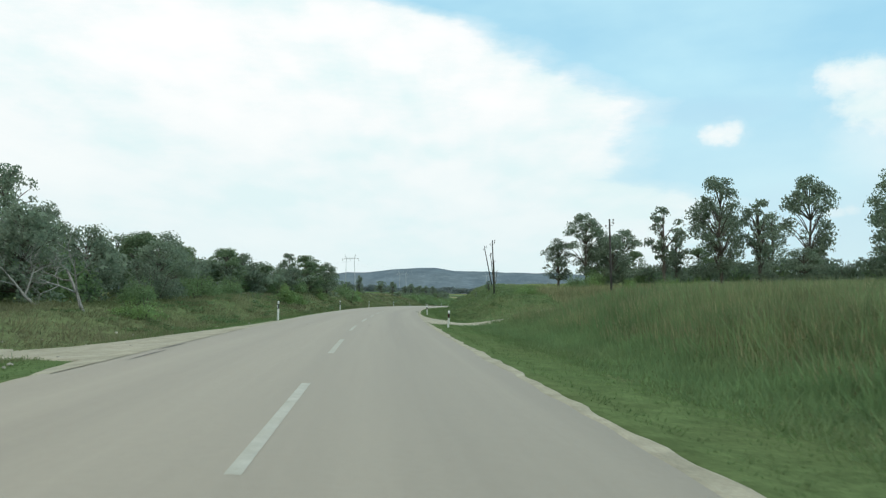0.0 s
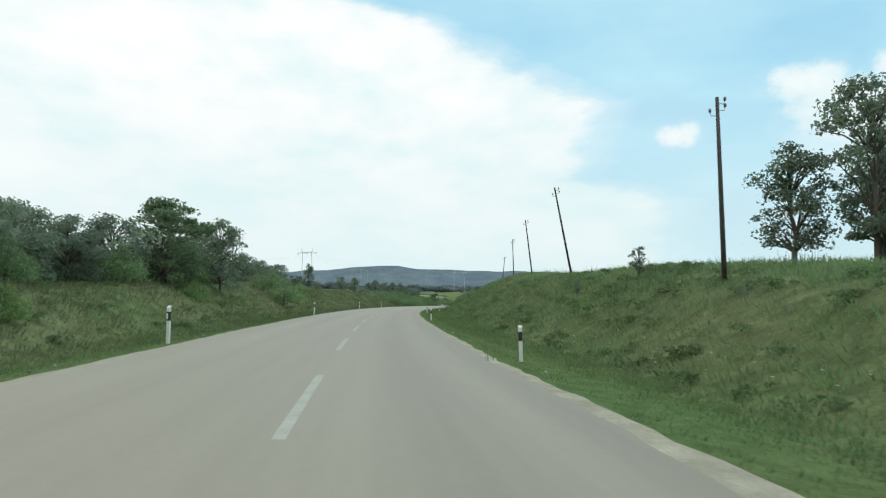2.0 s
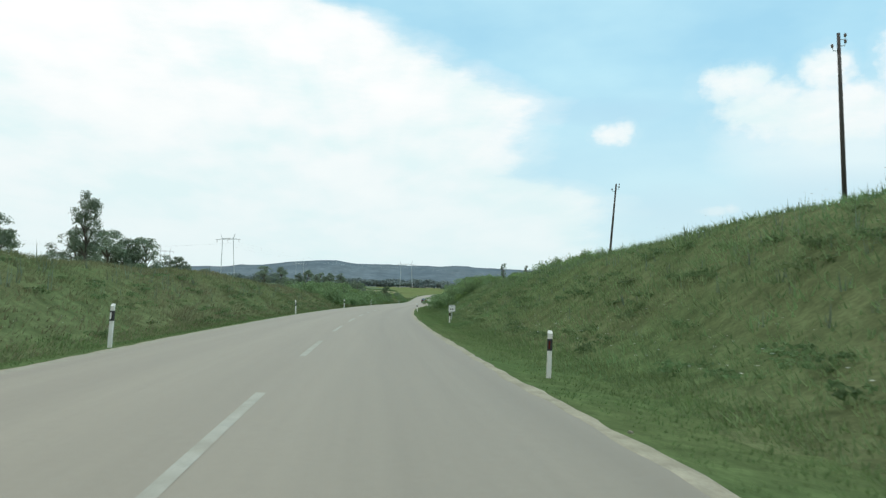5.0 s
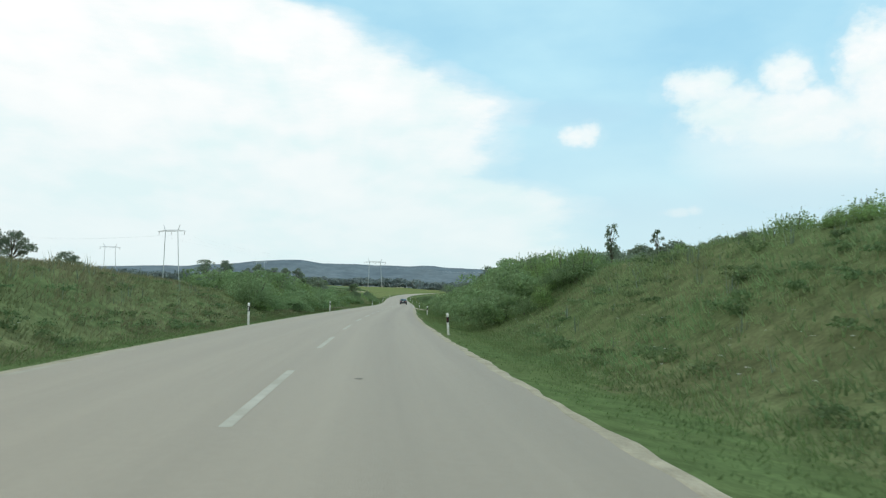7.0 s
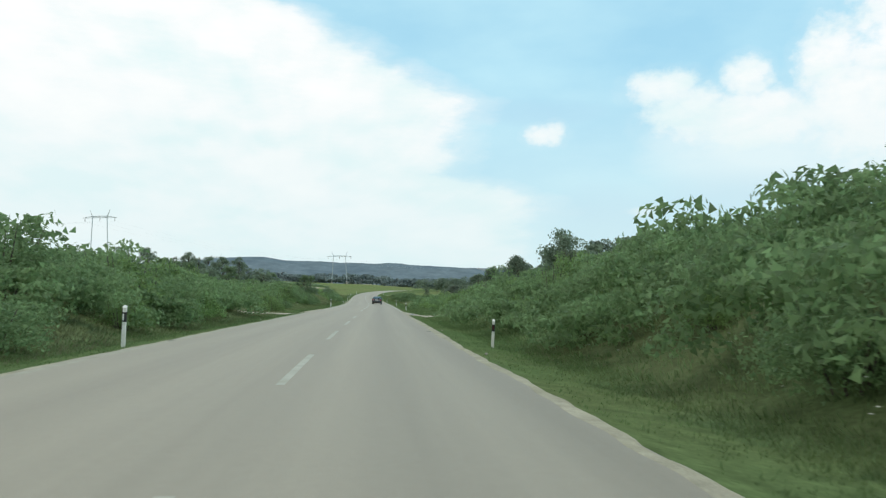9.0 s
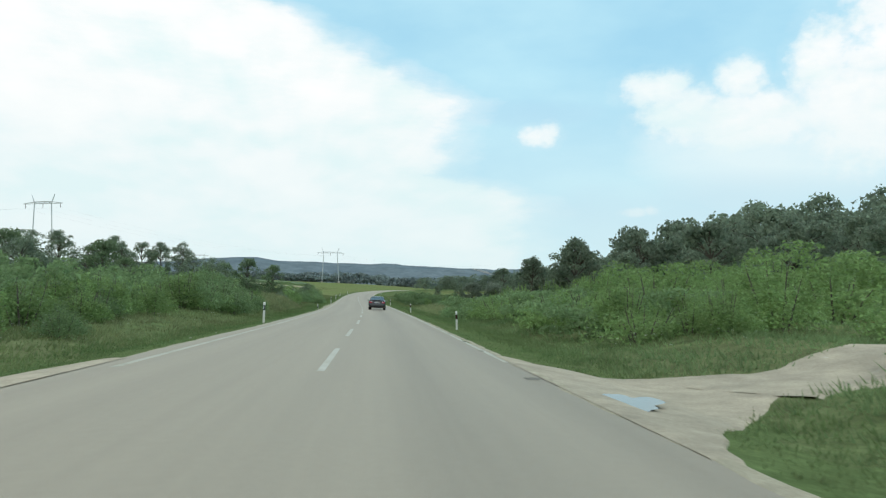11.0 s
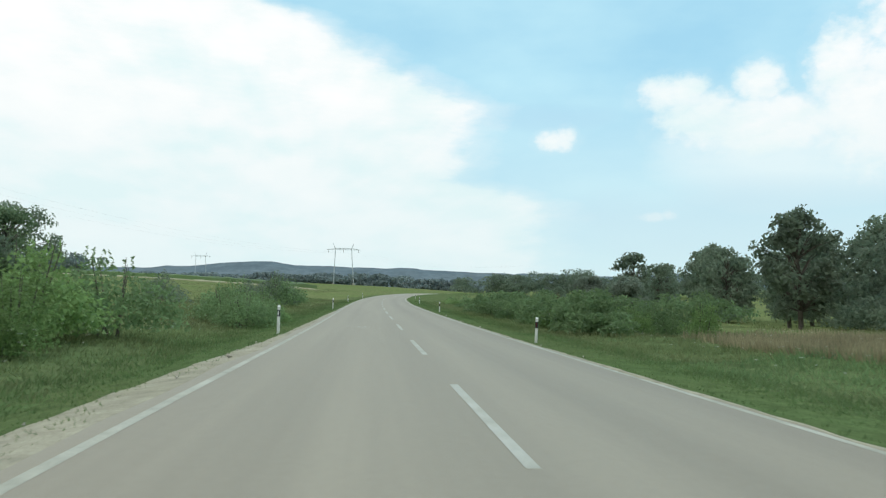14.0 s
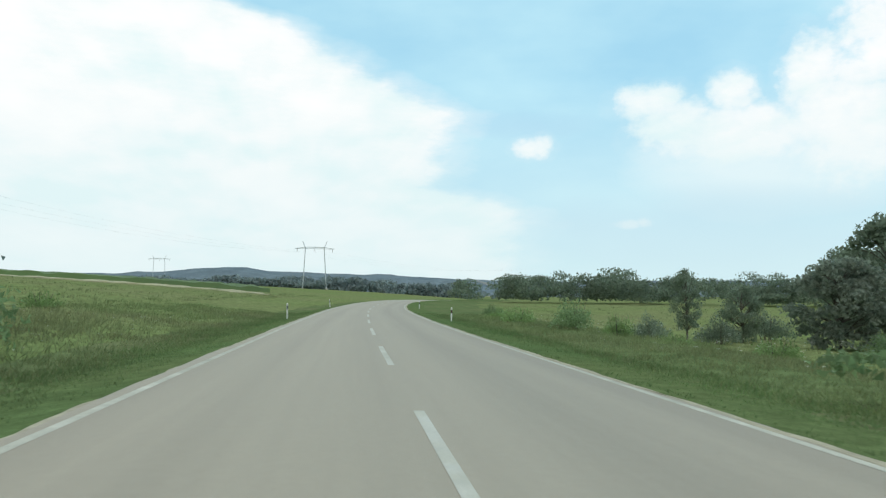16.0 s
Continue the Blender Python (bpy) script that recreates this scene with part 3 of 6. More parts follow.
for s in (-1, 1):
    if s < 0:
        wide = lambda y: -(HALF + 0.17 - 0.08 * (y > 470) + 0.80 * np.exp(-((y - 418) / 16) ** 2) + 0.22 * np.exp(-((y - 450) / 12) ** 2) + 0.25 * np.exp(-((y - 222) / 40) ** 2))
        inner, lift = (lambda y: np.full(np.shape(y), -HALF + 0.28)), 0.016
    else:
        wide = lambda y: HALF + 0.15 - cut_of(y) + 0.25 * np.exp(-((y - 60) / 9) ** 2) + 0.25 * np.exp(-((y - 300) / 15) ** 2)
        # crumbled stone spread over the worn edge
        inner, lift = (lambda y: HALF - 0.17 - cut_of(y) + 0.07 * np.sin(y * 0.8) * np.sin(y * 0.27) + 0.03 * np.sin(y * 3.1) + 0.12 * (y > 335)), 0.025
    me = ribbon("gravel_shoulder", inner, wide, -140, 690, GRAVEL, lift, 0.4, 0.055, 0.022)
    add("gravel_shoulder", me, "pale crumbled gravel strip beside the asphalt", "road shoulder", kind="structure")


LANES, MOUTHS = [], []


def track(name, spine, width, mat, label, edge=0.35, dz=0.025):
    """A gravel track laid on the ground along a few (u, y) points."""
    pts = [np.array(p, float) for p in spine]
    fine = []
    for p, q in zip(pts, pts[1:]):
        n = max(2, int(np.linalg.norm(q - p) / 0.7))
        fine += [p + (q - p) * i / n for i in range(n)]
    fine.append(pts[-1])
    fine = np.array(fine)
    for _ in range(6):
        fine[1:-1] = (fine[:-2] + fine[1:-1] * 2 + fine[2:]) / 4
    d = np.gradient(fine, axis=0)
    d /= np.linalg.norm(d, axis=1)[:, None]
    nrm = np.stack([-d[:, 1], d[:, 0]], 1)
    s = np.linspace(0, 1, len(fine))
    w = np.interp(s, np.linspace(0, 1, len(width)), width) / 2
    LANES.append((fine, w))
    cols = np.linspace(-1, 1, 15)
    jag = edge * (np.sin(s * 60) * np.sin(s * 23 + 1) + 0.6 * np.sin(s * 131))
    uu = np.stack([fine[:, 0] + nrm[:, 0] * (c * (w + np.abs(c) * jag * np.sign(c))) for c in cols], 1)
    yy = np.stack([fine[:, 1] + nrm[:, 1] * (c * (w + np.abs(c) * jag * np.sign(c))) for c in cols], 1)
    z = lie(uu, yy) + dz
    z -= 0.02 * (np.exp(-((cols - 0.42) / 0.14) ** 2) + np.exp(-((cols + 0.42) / 0.14) ** 2)) * (np.abs(uu) > HALF + 1.5)
    z[:, 0] -= 0.06
    z[:, -1] -= 0.06
    v = np.stack([road_x(yy) + uu, yy, z], -1).reshape(-1, 3)
    n, k = uu.shape
    i = np.arange((n - 1) * (k - 1))
    r, c = i // (k - 1), i % (k - 1)
    a = r * k + c
    f = np.stack([a, a + 1, a + k + 1, a + k], 1)
    return add(name, mesh_of(name, v, f[:, ::-1], mat), label, "track", kind="structure")


def apron(name, s, edge, mat, label):
    """The trampled mouth of a side track, from the asphalt to its ragged outer edge (y, metres from the centre)."""
    ey, eu = [e[0] for e in edge], [e[1] for e in edge]
    MOUTHS.append((s, ey, eu))
    me = ribbon(name, s * (HALF - 0.10), lambda y: s * np.interp(y, ey, eu), ey[0], ey[-1], mat, 0.030, 0.25, 0.10, 0.040)
    return add(name, me, label, "track", kind="structure")


apron("gravel_apron_1", -1, [(11, 4.1), (14, 4.6), (16, 6.2), (17.5, 9.0), (20.5, 8.6), (24, 6.6), (29, 5.2), (35, 4.2), (37, 4.1)], GRAVEL, "pale gravel mouth of a side track")
apron("gravel_apron_2", 1, [(44, 4.1), (47, 4.8), (49, 6.6), (50.2, 9.0), (54.5, 9.4), (56, 6.4), (59, 4.9), (63, 4.1)], GRAVEL, "pale gravel mouth of a side track")
apron("gravel_apron_3", -1, [(320, 4.1), (323.5, 4.8), (325, 7.6), (328.8, 7.8), (330.5, 5.4), (334, 4.1)], DIRT, "sandy mouth of a field track")
apron("gravel_apron_4", 1, [(324.6, 4.05), (326, 4.5), (327.8, 5.6), (329.5, 7.3), (331, 8.9), (333, 9.0), (334.2, 6.4), (335.5, 4.8), (337, 4.05)], DIRT, "sandy mouth of a field track")
track("gravel_turnoff_1", [(-8, 19), (-12, 17), (-18, 15.5), (-26, 14)], [3.6, 3.6, 3.4, 3.4], GRAVEL, "pale gravel turn-off under the trees", dz=0.04)
track("gravel_turnoff_2", [(8.2, 52.4), (10.6, 53.9), (13.5, 55.6), (17, 57)], [3.6, 2.4, 1.8, 1.6], GRAVEL, "pale gravel track leaving between tall grass", dz=0.04)
track("gravel_turnoff_3", [(-7, 327), (-12, 326), (-22, 323)], [4.0, 3.8, 3.6], DIRT, "sandy field track joining the road", dz=0.04)
track("gravel_turnoff_4", [(7.4, 330.8), (11.3, 332.4), (16, 334.0), (30, 338)], [3.4, 3.0, 3.0, 3.0], DIRT, "sandy wet track leaving between bushes", dz=0.04)


def puddle(u, y, a, b, turn):
    n = 40
    v = [(0, 0, 0)]
    for i in range(n):
        t = i * 2 * math.pi / n
        r = 1 + 0.22 * math.sin(3 * t + 1) + 0.13 * math.sin(5 * t) + 0.07 * math.sin(9 * t + 2)
        v.append((a * r * math.cos(t), b * r * math.sin(t), 0))
    f = [(0, i + 1, (i + 1) % n + 1) for i in range(n)]
    x, yy, z = (float(road_x(y)) + u, y, float(lie(np.array(u), np.array(y))) + 0.045)
    return add("puddle", mesh_of("puddle", v, f, PUDDLE, True), "shallow rain puddle on the sandy track", "puddle", m=pose(x, yy, z, 0, 0, turn))


puddle(4.5, 328.9, 0.42, 0.9, -15)


def paint_mark(u, y, w, l, turn):
    """One sprayed stroke of a surveyor's mark."""
    z = float(road_top(np.array(u), np.array(float(y)))) + 0.004
    return add("road_paint_mark", mesh_of("road_paint_mark", [(-w / 2, -l / 2, 0), (w / 2, -l * 0.42, 0), (w * 0.45, l / 2, 0), (-w * 0.5, l * 0.44, 0)], [(0, 1, 2, 3)], ROAD_PAINT),
               "white sprayed stroke on the asphalt", "road marking", "sprayed road marks", "structure", m=pose(float(road_x(y)) + u, y, z, math.degrees(math.atan(0.0)), math.degrees(math.atan(bank_of(y))), turn))


for u, y, w, l, t in ((1.42, 199.3, 0.26, 0.16, 0), (1.55, 199.6, 0.09, 0.40, 35), (1.40, 199.8, 0.16, 0.12, 0), (1.86, 199.4, 0.30, 0.14, 10), (2.02, 199.5, 0.09, 0.45, -15), (2.12, 199.3, 0.14, 0.12, 0),
                      (-2.15, 443.2, 0.40, 0.14, 5), (-1.75, 442.8, 0.10, 0.7, 10), (-1.52, 442.9, 0.10, 0.7, 0), (-1.32, 441.9, 0.22, 0.16, 0), (-0.95, 441.7, 0.14, 0.26, 45), (-1.62, 441.8, 0.40, 0.12, -8)):
    paint_mark(u, y, w, l, t)



def edge_break(u, y, w, l, seed):
    """A crumbled dark hollow in the asphalt's edge, or a crack in it."""
    r = random.Random(seed)
    n = 14
    rim = []
    for i in range(n):
        a = 2 * math.pi * i / n
        k = r.uniform(0.6, 1.15)
        rim.append((w * 0.5 * k * math.cos(a), l * 0.5 * k * math.sin(a)))
    v = [(float(road_x(y + q)) + u + p, y + q, float(road_top(np.array(u + p), np.array(y + q))) + 0.006) for p, q in [(0, 0)] + rim]
    return add("asphalt_break", mesh_of("asphalt_break", v, [(0, i + 1, (i + 1) % n + 1) for i in range(n)], TAR), "dark crumbled break in the asphalt surface", "road damage", "asphalt breaks", "structure")


for i, (u, y, w, l) in enumerate(((-3.55, 15.2, 0.10, 2.6), (-3.72, 17.6, 0.12, 2.2), (3.7, 338.6, 0.16, 0.5), (3.78, 343.0, 0.22, 0.5), (3.72, 348.5, 0.25, 0.4), (3.6, 331.5, 0.4, 0.5),
                                  (-3.8, 266, 0.12, 0.6), (-3.8, 281, 0.12, 0.8), (-3.8, 259, 0.12, 0.5), (-3.78, 398, 0.2, 0.9), (1.2, 216.0, 0.16, 0.22), (-1.5, 207.5, 0.2, 0.5), (-2.2, 34.0, 0.12, 0.2), (0.5, 36.5, 0.1, 0.25),
                                  (3.6, 118, 0.2, 0.7), (-3.7, 150, 0.2, 0.9), (3.7, 292, 0.25, 0.8), (-3.1, 452, 0.1, 0.3))):
    edge_break(u, y, w, l, 100 + i)

# ---------------------------------------------------------------- marker posts, sign, poles, pylons


def marker_post(front, seen):
    root = empty("marker_post", pose(0, 0, 0), label="white plastic roadside marker post with black band and " + seen, category="marker post", group="marker posts along the road")
    bm = bmesh.new()
    prof = [(-0.04, -0.045), (0.04, -0.045), (0.05, 0.0), (0.035, 0.04), (-0.035, 0.04), (-0.05, 0.0)]
    tops = [0.97, 0.97, 1.0, 1.03, 1.03, 1.0]
    lo = [bm.verts.new((x, y, -0.25)) for x, y in prof]
    hi = [bm.verts.new((x, y, z)) for (x, y), z in zip(prof, tops)]
    for i in range(6):
        bm.faces.new((lo[i], lo[(i + 1) % 6], hi[(i + 1) % 6], hi[i]))
    bm.faces.new(hi)
    bm.faces.new(lo[::-1])
    body = part("post_body", bm, PLASTIC_WHITE, root)
    bm = bmesh.new()
    k = 1.06
    lo = [bm.verts.new((x * k, y * k, 0.62)) for x, y in prof]
    hi = [bm.verts.new((x * k, y * k, 0.86 + (0.03 if y > 0 else 0))) for x, y in prof]
    for i in range(6):
        bm.faces.new((lo[i], lo[(i + 1) % 6], hi[(i + 1) % 6], hi[i]))
    bm.faces.new(hi)
    bm.faces.new(lo[::-1])
    band = part("black_band", bm, PLASTIC_BLACK, root, "black plastic band")
    part("reflector", box(-0.034, -0.002, -0.062, -0.047, 0.66, 0.82, 0.003), front, band, seen)
    part("rear_reflector", box(-0.03, 0.03, 0.046, 0.056, 0.66, 0.83, 0.004), REFLECTOR_RED, band, "red rectangular reflector")
    return root


firsts = {}
spots = [(-1, 39.2, 4.25), (-1, 79.2, 4.4), (-1, 118.7, 4.45), (-1, 164.5, 4.4), (-1, 201.0, 4.5), (-1, 238.6, 4.4), (-1, 279.5, 4.5), (-1, 356.2, 4.5), (-1, 397.0, 4.5),
         (-1, 437.2, 4.5), (-1, 480, 4.7), (-1, 523, 5.1), (-1, 565, 5.2), (1, 41.1, 4.6), (1, 78.2, 4.6), (1, 118.0, 4.6), (1, 161, 4.9), (1, 199.6, 6.3), (1, 235.4, 4.4),
         (1, 284.5, 5.3), (1, 356.2, 5.0), (1, 396.5, 5.0), (1, 436.6, 4.7), (1, 479, 5.1), (1, 524, 5.6), (1, 566, 5.6)]
rp = random.Random(3)
for i, (s, y, u) in enumerate(spots):
    x, yy, z = at_road(s * u, y)
    z -= 0.5 if y == 397.0 else 0.0
    m = pose(x, yy, z - (0.06 if s > 0 else 0.0), rp.uniform(-2, 2), rp.uniform(-3, 3), rp.uniform(-6, 6) - 6) @ Matrix.Diagonal((1, 1, 0.95, 1))
    if s not in firsts:
        firsts[s] = marker_post(*((REFLECTOR, "pale reflector") if s < 0 else (REFLECTOR_RED, "dark red reflector")))
        firsts[s].matrix_basis = m
    else:
        copy_thing(firsts[s], m).matrix_basis = m


def distance_sign(u, y):
    x, yy, z = at_road(u, y)
    root = empty("distance_sign", pose(x, yy, z, 0, 2, -8), label="small white kilometre sign on a thin steel post", category="road sign")
    part("post", tube([(0, 0.03, -0.3), (0, 0.03, 1.18)], 0.024, 8), STEEL, root)
    plate = part("sign_plate", box(-0.26, 0.26, -0.008, 0.006, 0.72, 1.22, 0.004), SIGN_WHITE, root)
    for a, b, c, d in ((-0.24, 0.24, 1.185, 1.2), (-0.24, 0.24, 0.74, 0.755), (-0.24, -0.225, 0.755, 1.185), (0.225, 0.24, 0.755, 1.185)):
        part("border", box(a, b, -0.011, -0.0085, c, d), SIGN_INK, plate)
    for a, b, c, d in ((-0.07, 0.06, 1.09, 1.115), (-0.12, -0.04, 0.86, 0.97), (0.03, 0.11, 0.86, 0.97)):
        part("lettering_bar", box(a, b, -0.011, -0.0085, c, d), SIGN_INK, plate, "dark unreadable lettering bar")


distance_sign(6.75, 203.9)


def wooden_pole(base, top):
    base, top = Vector(base), Vector(top)
    root = empty("utility_pole", Matrix.Translation(base), label="bare leaning tarred wooden utility pole on the bank", category="utility pole", group="old utility poles")
    d = top - base
    part("shaft", tube([d * -0.06, d * 0.5, d], [0.085, 0.072, 0.055], 10), POLE_WOOD, root, smooth=True)
    for k, side in ((0.965, 1), (0.90, -1), (0.93, 1)):
        p = d * k
        bm = tube([p, p + Vector((0.22 * side, 0, 0.0)), p + Vector((0.25 * side, 0, 0.12))], 0.016, 6)
        pin = part("insulator_pin", bm, STEEL, root)
        q = p + Vector((0.25 * side, 0, 0.1))
        part("insulator", tube([q, q + Vector((0, 0, 0.04)), q + Vector((0, 0, 0.1)), q + Vector((0, 0, 0.13))], [0.03, 0.05, 0.045, 0.02], 8), CERAMIC, pin, "brown ceramic insulator")


for (bx, by), top in (((11.3, 51.0), (11.15, 50.7, 6.6)), ((5.6, 82.6), (5.4, 82.4, 7.6)), ((7.35, 112.3), (6.15, 112.2, 9.0)), ((9.55, 141.8), (8.95, 142.5, 9.75)), ((11.7, 170.4), (11.5, 170.2, 9.7)), ((13.6, 199.0), (14.2, 199.0, 8.6))):
    wooden_pole(place(bx, by, -0.1), top)


def pylon(x, y, height, turn, sep=9.5):
    bx, by, bz = place(x, y)
    root = empty("transmission_pylon", pose(bx, by, bz, 0, 0, turn), label="grey steel portal transmission pylon in the fields", category="pylon", group="transmission pylons")
    h = height
    for s in (-1, 1):
        leg = part("leg", tube([(s * (sep / 2 + 1.3), 0, -1.5), (s * sep / 2, 0, h)], [0.24, 0.19], 6), STEEL, root)
        part("horn", tube([(s * sep / 2, 0, h), (s * (sep / 2 + 1.4), 0, h + 3.6)], [0.22, 0.12], 5), STEEL, root)
        part("base_block", box(s * (sep / 2 + 1.3) - 0.7, s * (sep / 2 + 1.3) + 0.7, -0.7, 0.7, -1.2, 0.5, 0.05), STONE, root, "concrete footing block")
        for k in (-0.5, 0.5):
            part("string", tube([(s * (sep / 2 + 4.2), 0, h - 0.3), (s * (sep / 2 + 4.2) + 0.05, k * 0.2, h - 2.0)], 0.09, 5), CERAMIC, leg, "insulator string")
    for dy in (-0.45, 0.45):
        part("crossarm_chord", tube([(-sep / 2 - 5.2, 0, h - 0.2), (-sep / 2, dy, h + 0.5), (0, dy, h + 0.6), (sep / 2, dy, h + 0.5), (sep / 2 + 5.2, 0, h - 0.2)], 0.11, 5), STEEL, root)
    part("lower_chord", tube([(-sep / 2 - 5.2, 0, h - 0.25), (sep / 2 + 5.2, 0, h - 0.25)], 0.10, 5), STEEL, root)
    n = 12
    for i in range(n):
        xa, xb = -sep / 2 + sep * i / n, -sep / 2 + sep * (i + 1) / n
        part("lattice_brace", tube([(xa, 0, h - 0.25), ((xa + xb) / 2, 0.3, h + 0.55), (xb, 0, h - 0.25)], 0.07, 4), STEEL, root)
    part("string", tube([(0, 0, h - 0.2), (0, 0, h - 2.0)], 0.09, 5), CERAMIC, root, "insulator string")
    return root


def z_at(x, y):
    return place(x, y)[2]


PYLONS = [(-80, 662, 35.6 - z_at(-80, 662), -24, 8.0), (55, 868, 26.6 - z_at(55, 868), 4, 9.6), (-64, 1230, 40 - z_at(-64, 1230), 0, 9.5), (-190, 980, 36, 30, 9.5)]
for p in PYLONS:
    pylon(*p)


def cable(name, a, b, sag, r):
    a, b = Vector(a), Vector(b)
    pts = [a.lerp(b, i / 14) - Vector((0, 0, sag * (1 - (2 * i / 14 - 1) ** 2))) for i in range(15)]
    bm = tube(pts, r, 4)
    me = bpy.data.meshes.new(name)
    bm.to_mesh(me)
    bm.free()
    me.materials.append(STEEL)
    return add(name, me, "thin overhead power cable between pylons", "cable", "power cables")


for off in (-9, 0, 9):
    a = (-80 + off * 0.85, 662 - off * 0.45, 33.4)
    cable("power_cable", a, (55 + off, 868, 24.6), 5, 0.012)
    cable("power_cable", a, (-205 + off, 540 - off, 30.0), 5, 0.012)
    cable("power_cable", (55 + off, 868, 24.6), (230 + off, 1050 - off, 26.0), 5, 0.012)

# ---------------------------------------------------------------- foliage


def leaves_at(points, normals, size, r, aspect=0.55, tri=False):
    """One pointed, folded leaf (two triangles pairs) at each point."""
    n = len(points)
    jit = r.normal(size=(n, 3))
    nrm = normals + 0.75 * jit
    nrm /= np.linalg.norm(nrm, axis=1)[:, None]
    t = np.cross(nrm, r.normal(size=(n, 3)))
    t /= np.linalg.norm(t, axis=1)[:, None] + 1e-9
    b = np.cross(nrm, t)
    s = size * r.uniform(0.6, 1.35, n)[:, None]
    p0, p1 = points - t * s * 0.5, points + t * s * 0.5
    q0, q1 = points + b * s * aspect * 0.5 + nrm * s * 0.1, points - b * s * aspect * 0.5 + nrm * s * 0.1
    if tri:
        v = np.stack([p0, q0 * 1.25 - q1 * 0.25, p1], 1).reshape(-1, 3)
        return v, np.arange(3 * n).reshape(-1, 3)
    v = np.stack([p0, q0, p1, q1], 1).reshape(-1, 3)
    f = np.arange(4 * n).reshape(-1, 4)
    return v, f


def blob_points(blobs, n, r, shell=0.45):
    """Points in the outer part of a union of ellipsoids (x, y, z, rx, ry, rz), denser outside and above."""
    blobs = np.array(blobs, float)
    w = blobs[:, 3] * blobs[:, 4] + blobs[:, 4] * blobs[:, 5]
    k = r.choice(len(blobs), n, p=w / w.sum())
    d = r.normal(size=(n, 3))
    d /= np.linalg.norm(d, axis=1)[:, None]
    d[:, 2] = np.where(d[:, 2] < -0.5, -d[:, 2], d[:, 2])
    rad = 1 - shell * r.random(n) ** 1.6
    # twigs that stick out
    out = r.random(n) < 0.12
    rad = np.where(out, rad + r.random(n) * 0.3, rad)
    return blobs[k, :3] + d * blobs[k, 3:] * rad[:, None], d


def branch_tree(bm, start, direction, length, radius, depth, r, tips, spread=0.55, split=3):
    p, d = Vector(start), Vector(direction).normalized()
    pts, rad = [p.copy()], [radius]
    seg = 4
    for i in range(seg):
        d = (d + Vector((r.uniform(-0.18, 0.18), r.uniform(-0.18, 0.18), r.uniform(-0.03, 0.12)))).normalized()
        p = p + d * length / seg
        pts.append(p.copy())
        rad.append(radius * (1 - 0.5 * (i + 1) / seg))
    tube(pts, rad, 6 if depth > 1 else 4, bm)
    tips.append((p.copy(), depth))
    if depth == 0:
        return
    for k in range(split):
        a = 2 * math.pi * (k + r.random()) / split
        side = d.orthogonal().normalized()
        side.rotate(Matrix.Rotation(a, 3, d))
        nd = (d * (1 - spread) + side * spread + Vector((0, 0, 0.15))).normalized()
        at = pts[r.choice((2, 3, 4))]
        branch_tree(bm, at, nd, length * r.uniform(0.55, 0.78), radius * 0.5, depth - 1, r, tips, spread, split)


def make_tree(name, label, seed, height, width, leaf_mat, count, leaf, clump=0.22, low=0.25, gaps=1.0):
    """A tree at the origin: tapered trunk with limbs, and a crown of separate leaves in uneven clumps."""
    r, rr = np.random.default_rng(seed), random.Random(seed)
    root = empty(name, pose(0, 0, 0), label=label, category="tree")
    bm = bmesh.new()
    blobs = []
    mid, rv, rh = (low + 0.97) / 2 * height, (0.97 - low) / 2 * height, height * 0.30 * width
    stem = [Vector((0, 0, -0.4))]
    for i in range(1, 7):
        stem.append(Vector((rr.uniform(-0.03, 0.03) * height * 0.6, rr.uniform(-0.03, 0.03) * height * 0.6, height * 0.86 * i / 6)))
    tube(stem, [height * 0.022 * (1 - 0.13 * i) for i in range(7)], 7, bm)
    for i in range(int(52 * gaps)):
        a, q = rr.uniform(0, 2 * math.pi), rr.uniform(-1, 1)
        ring = math.sqrt(max(0.02, 1 - abs(q) ** 2.4))
        if q < 0:
            ring = max(ring, 0.78 * min(1.0, 0.45 + 0.3 / max(low, 0.05) * 0.2))
        ring *= 0.92 + 0.20 * math.sin(2 * a + seed) + 0.12 * math.sin(3 * a + 2 * seed + 3 * q)
        k = rr.uniform(0.35, 1.0) ** 0.6
        c = Vector((math.cos(a) * rh * ring * k, math.sin(a) * rh * ring * k, mid + q * rv * 0.9))
        s = height * clump * rr.uniform(0.24, 0.66)
        blobs.append((*c, s, s, s * rr.uniform(0.6, 0.85)))
        j = max(1, min(5, int((c.z / height - 0.12) / 0.86 * 6)))
        tube([stem[j], stem[j].lerp(c, 0.55) + Vector((0, 0, 0.03 * height)), c], [height * 0.009, height * 0.005, height * 0.002], 3, bm)
    part("trunk", bm, BARK, root, "grey-brown trunk with limbs")
    p, d = blob_points(blobs, count, r, 0.75)
    v, f = leaves_at(p, d, leaf, r, 0.75, True)
    add("crown", mesh_of("crown", v, f, leaf_mat), parent=root)
    return root


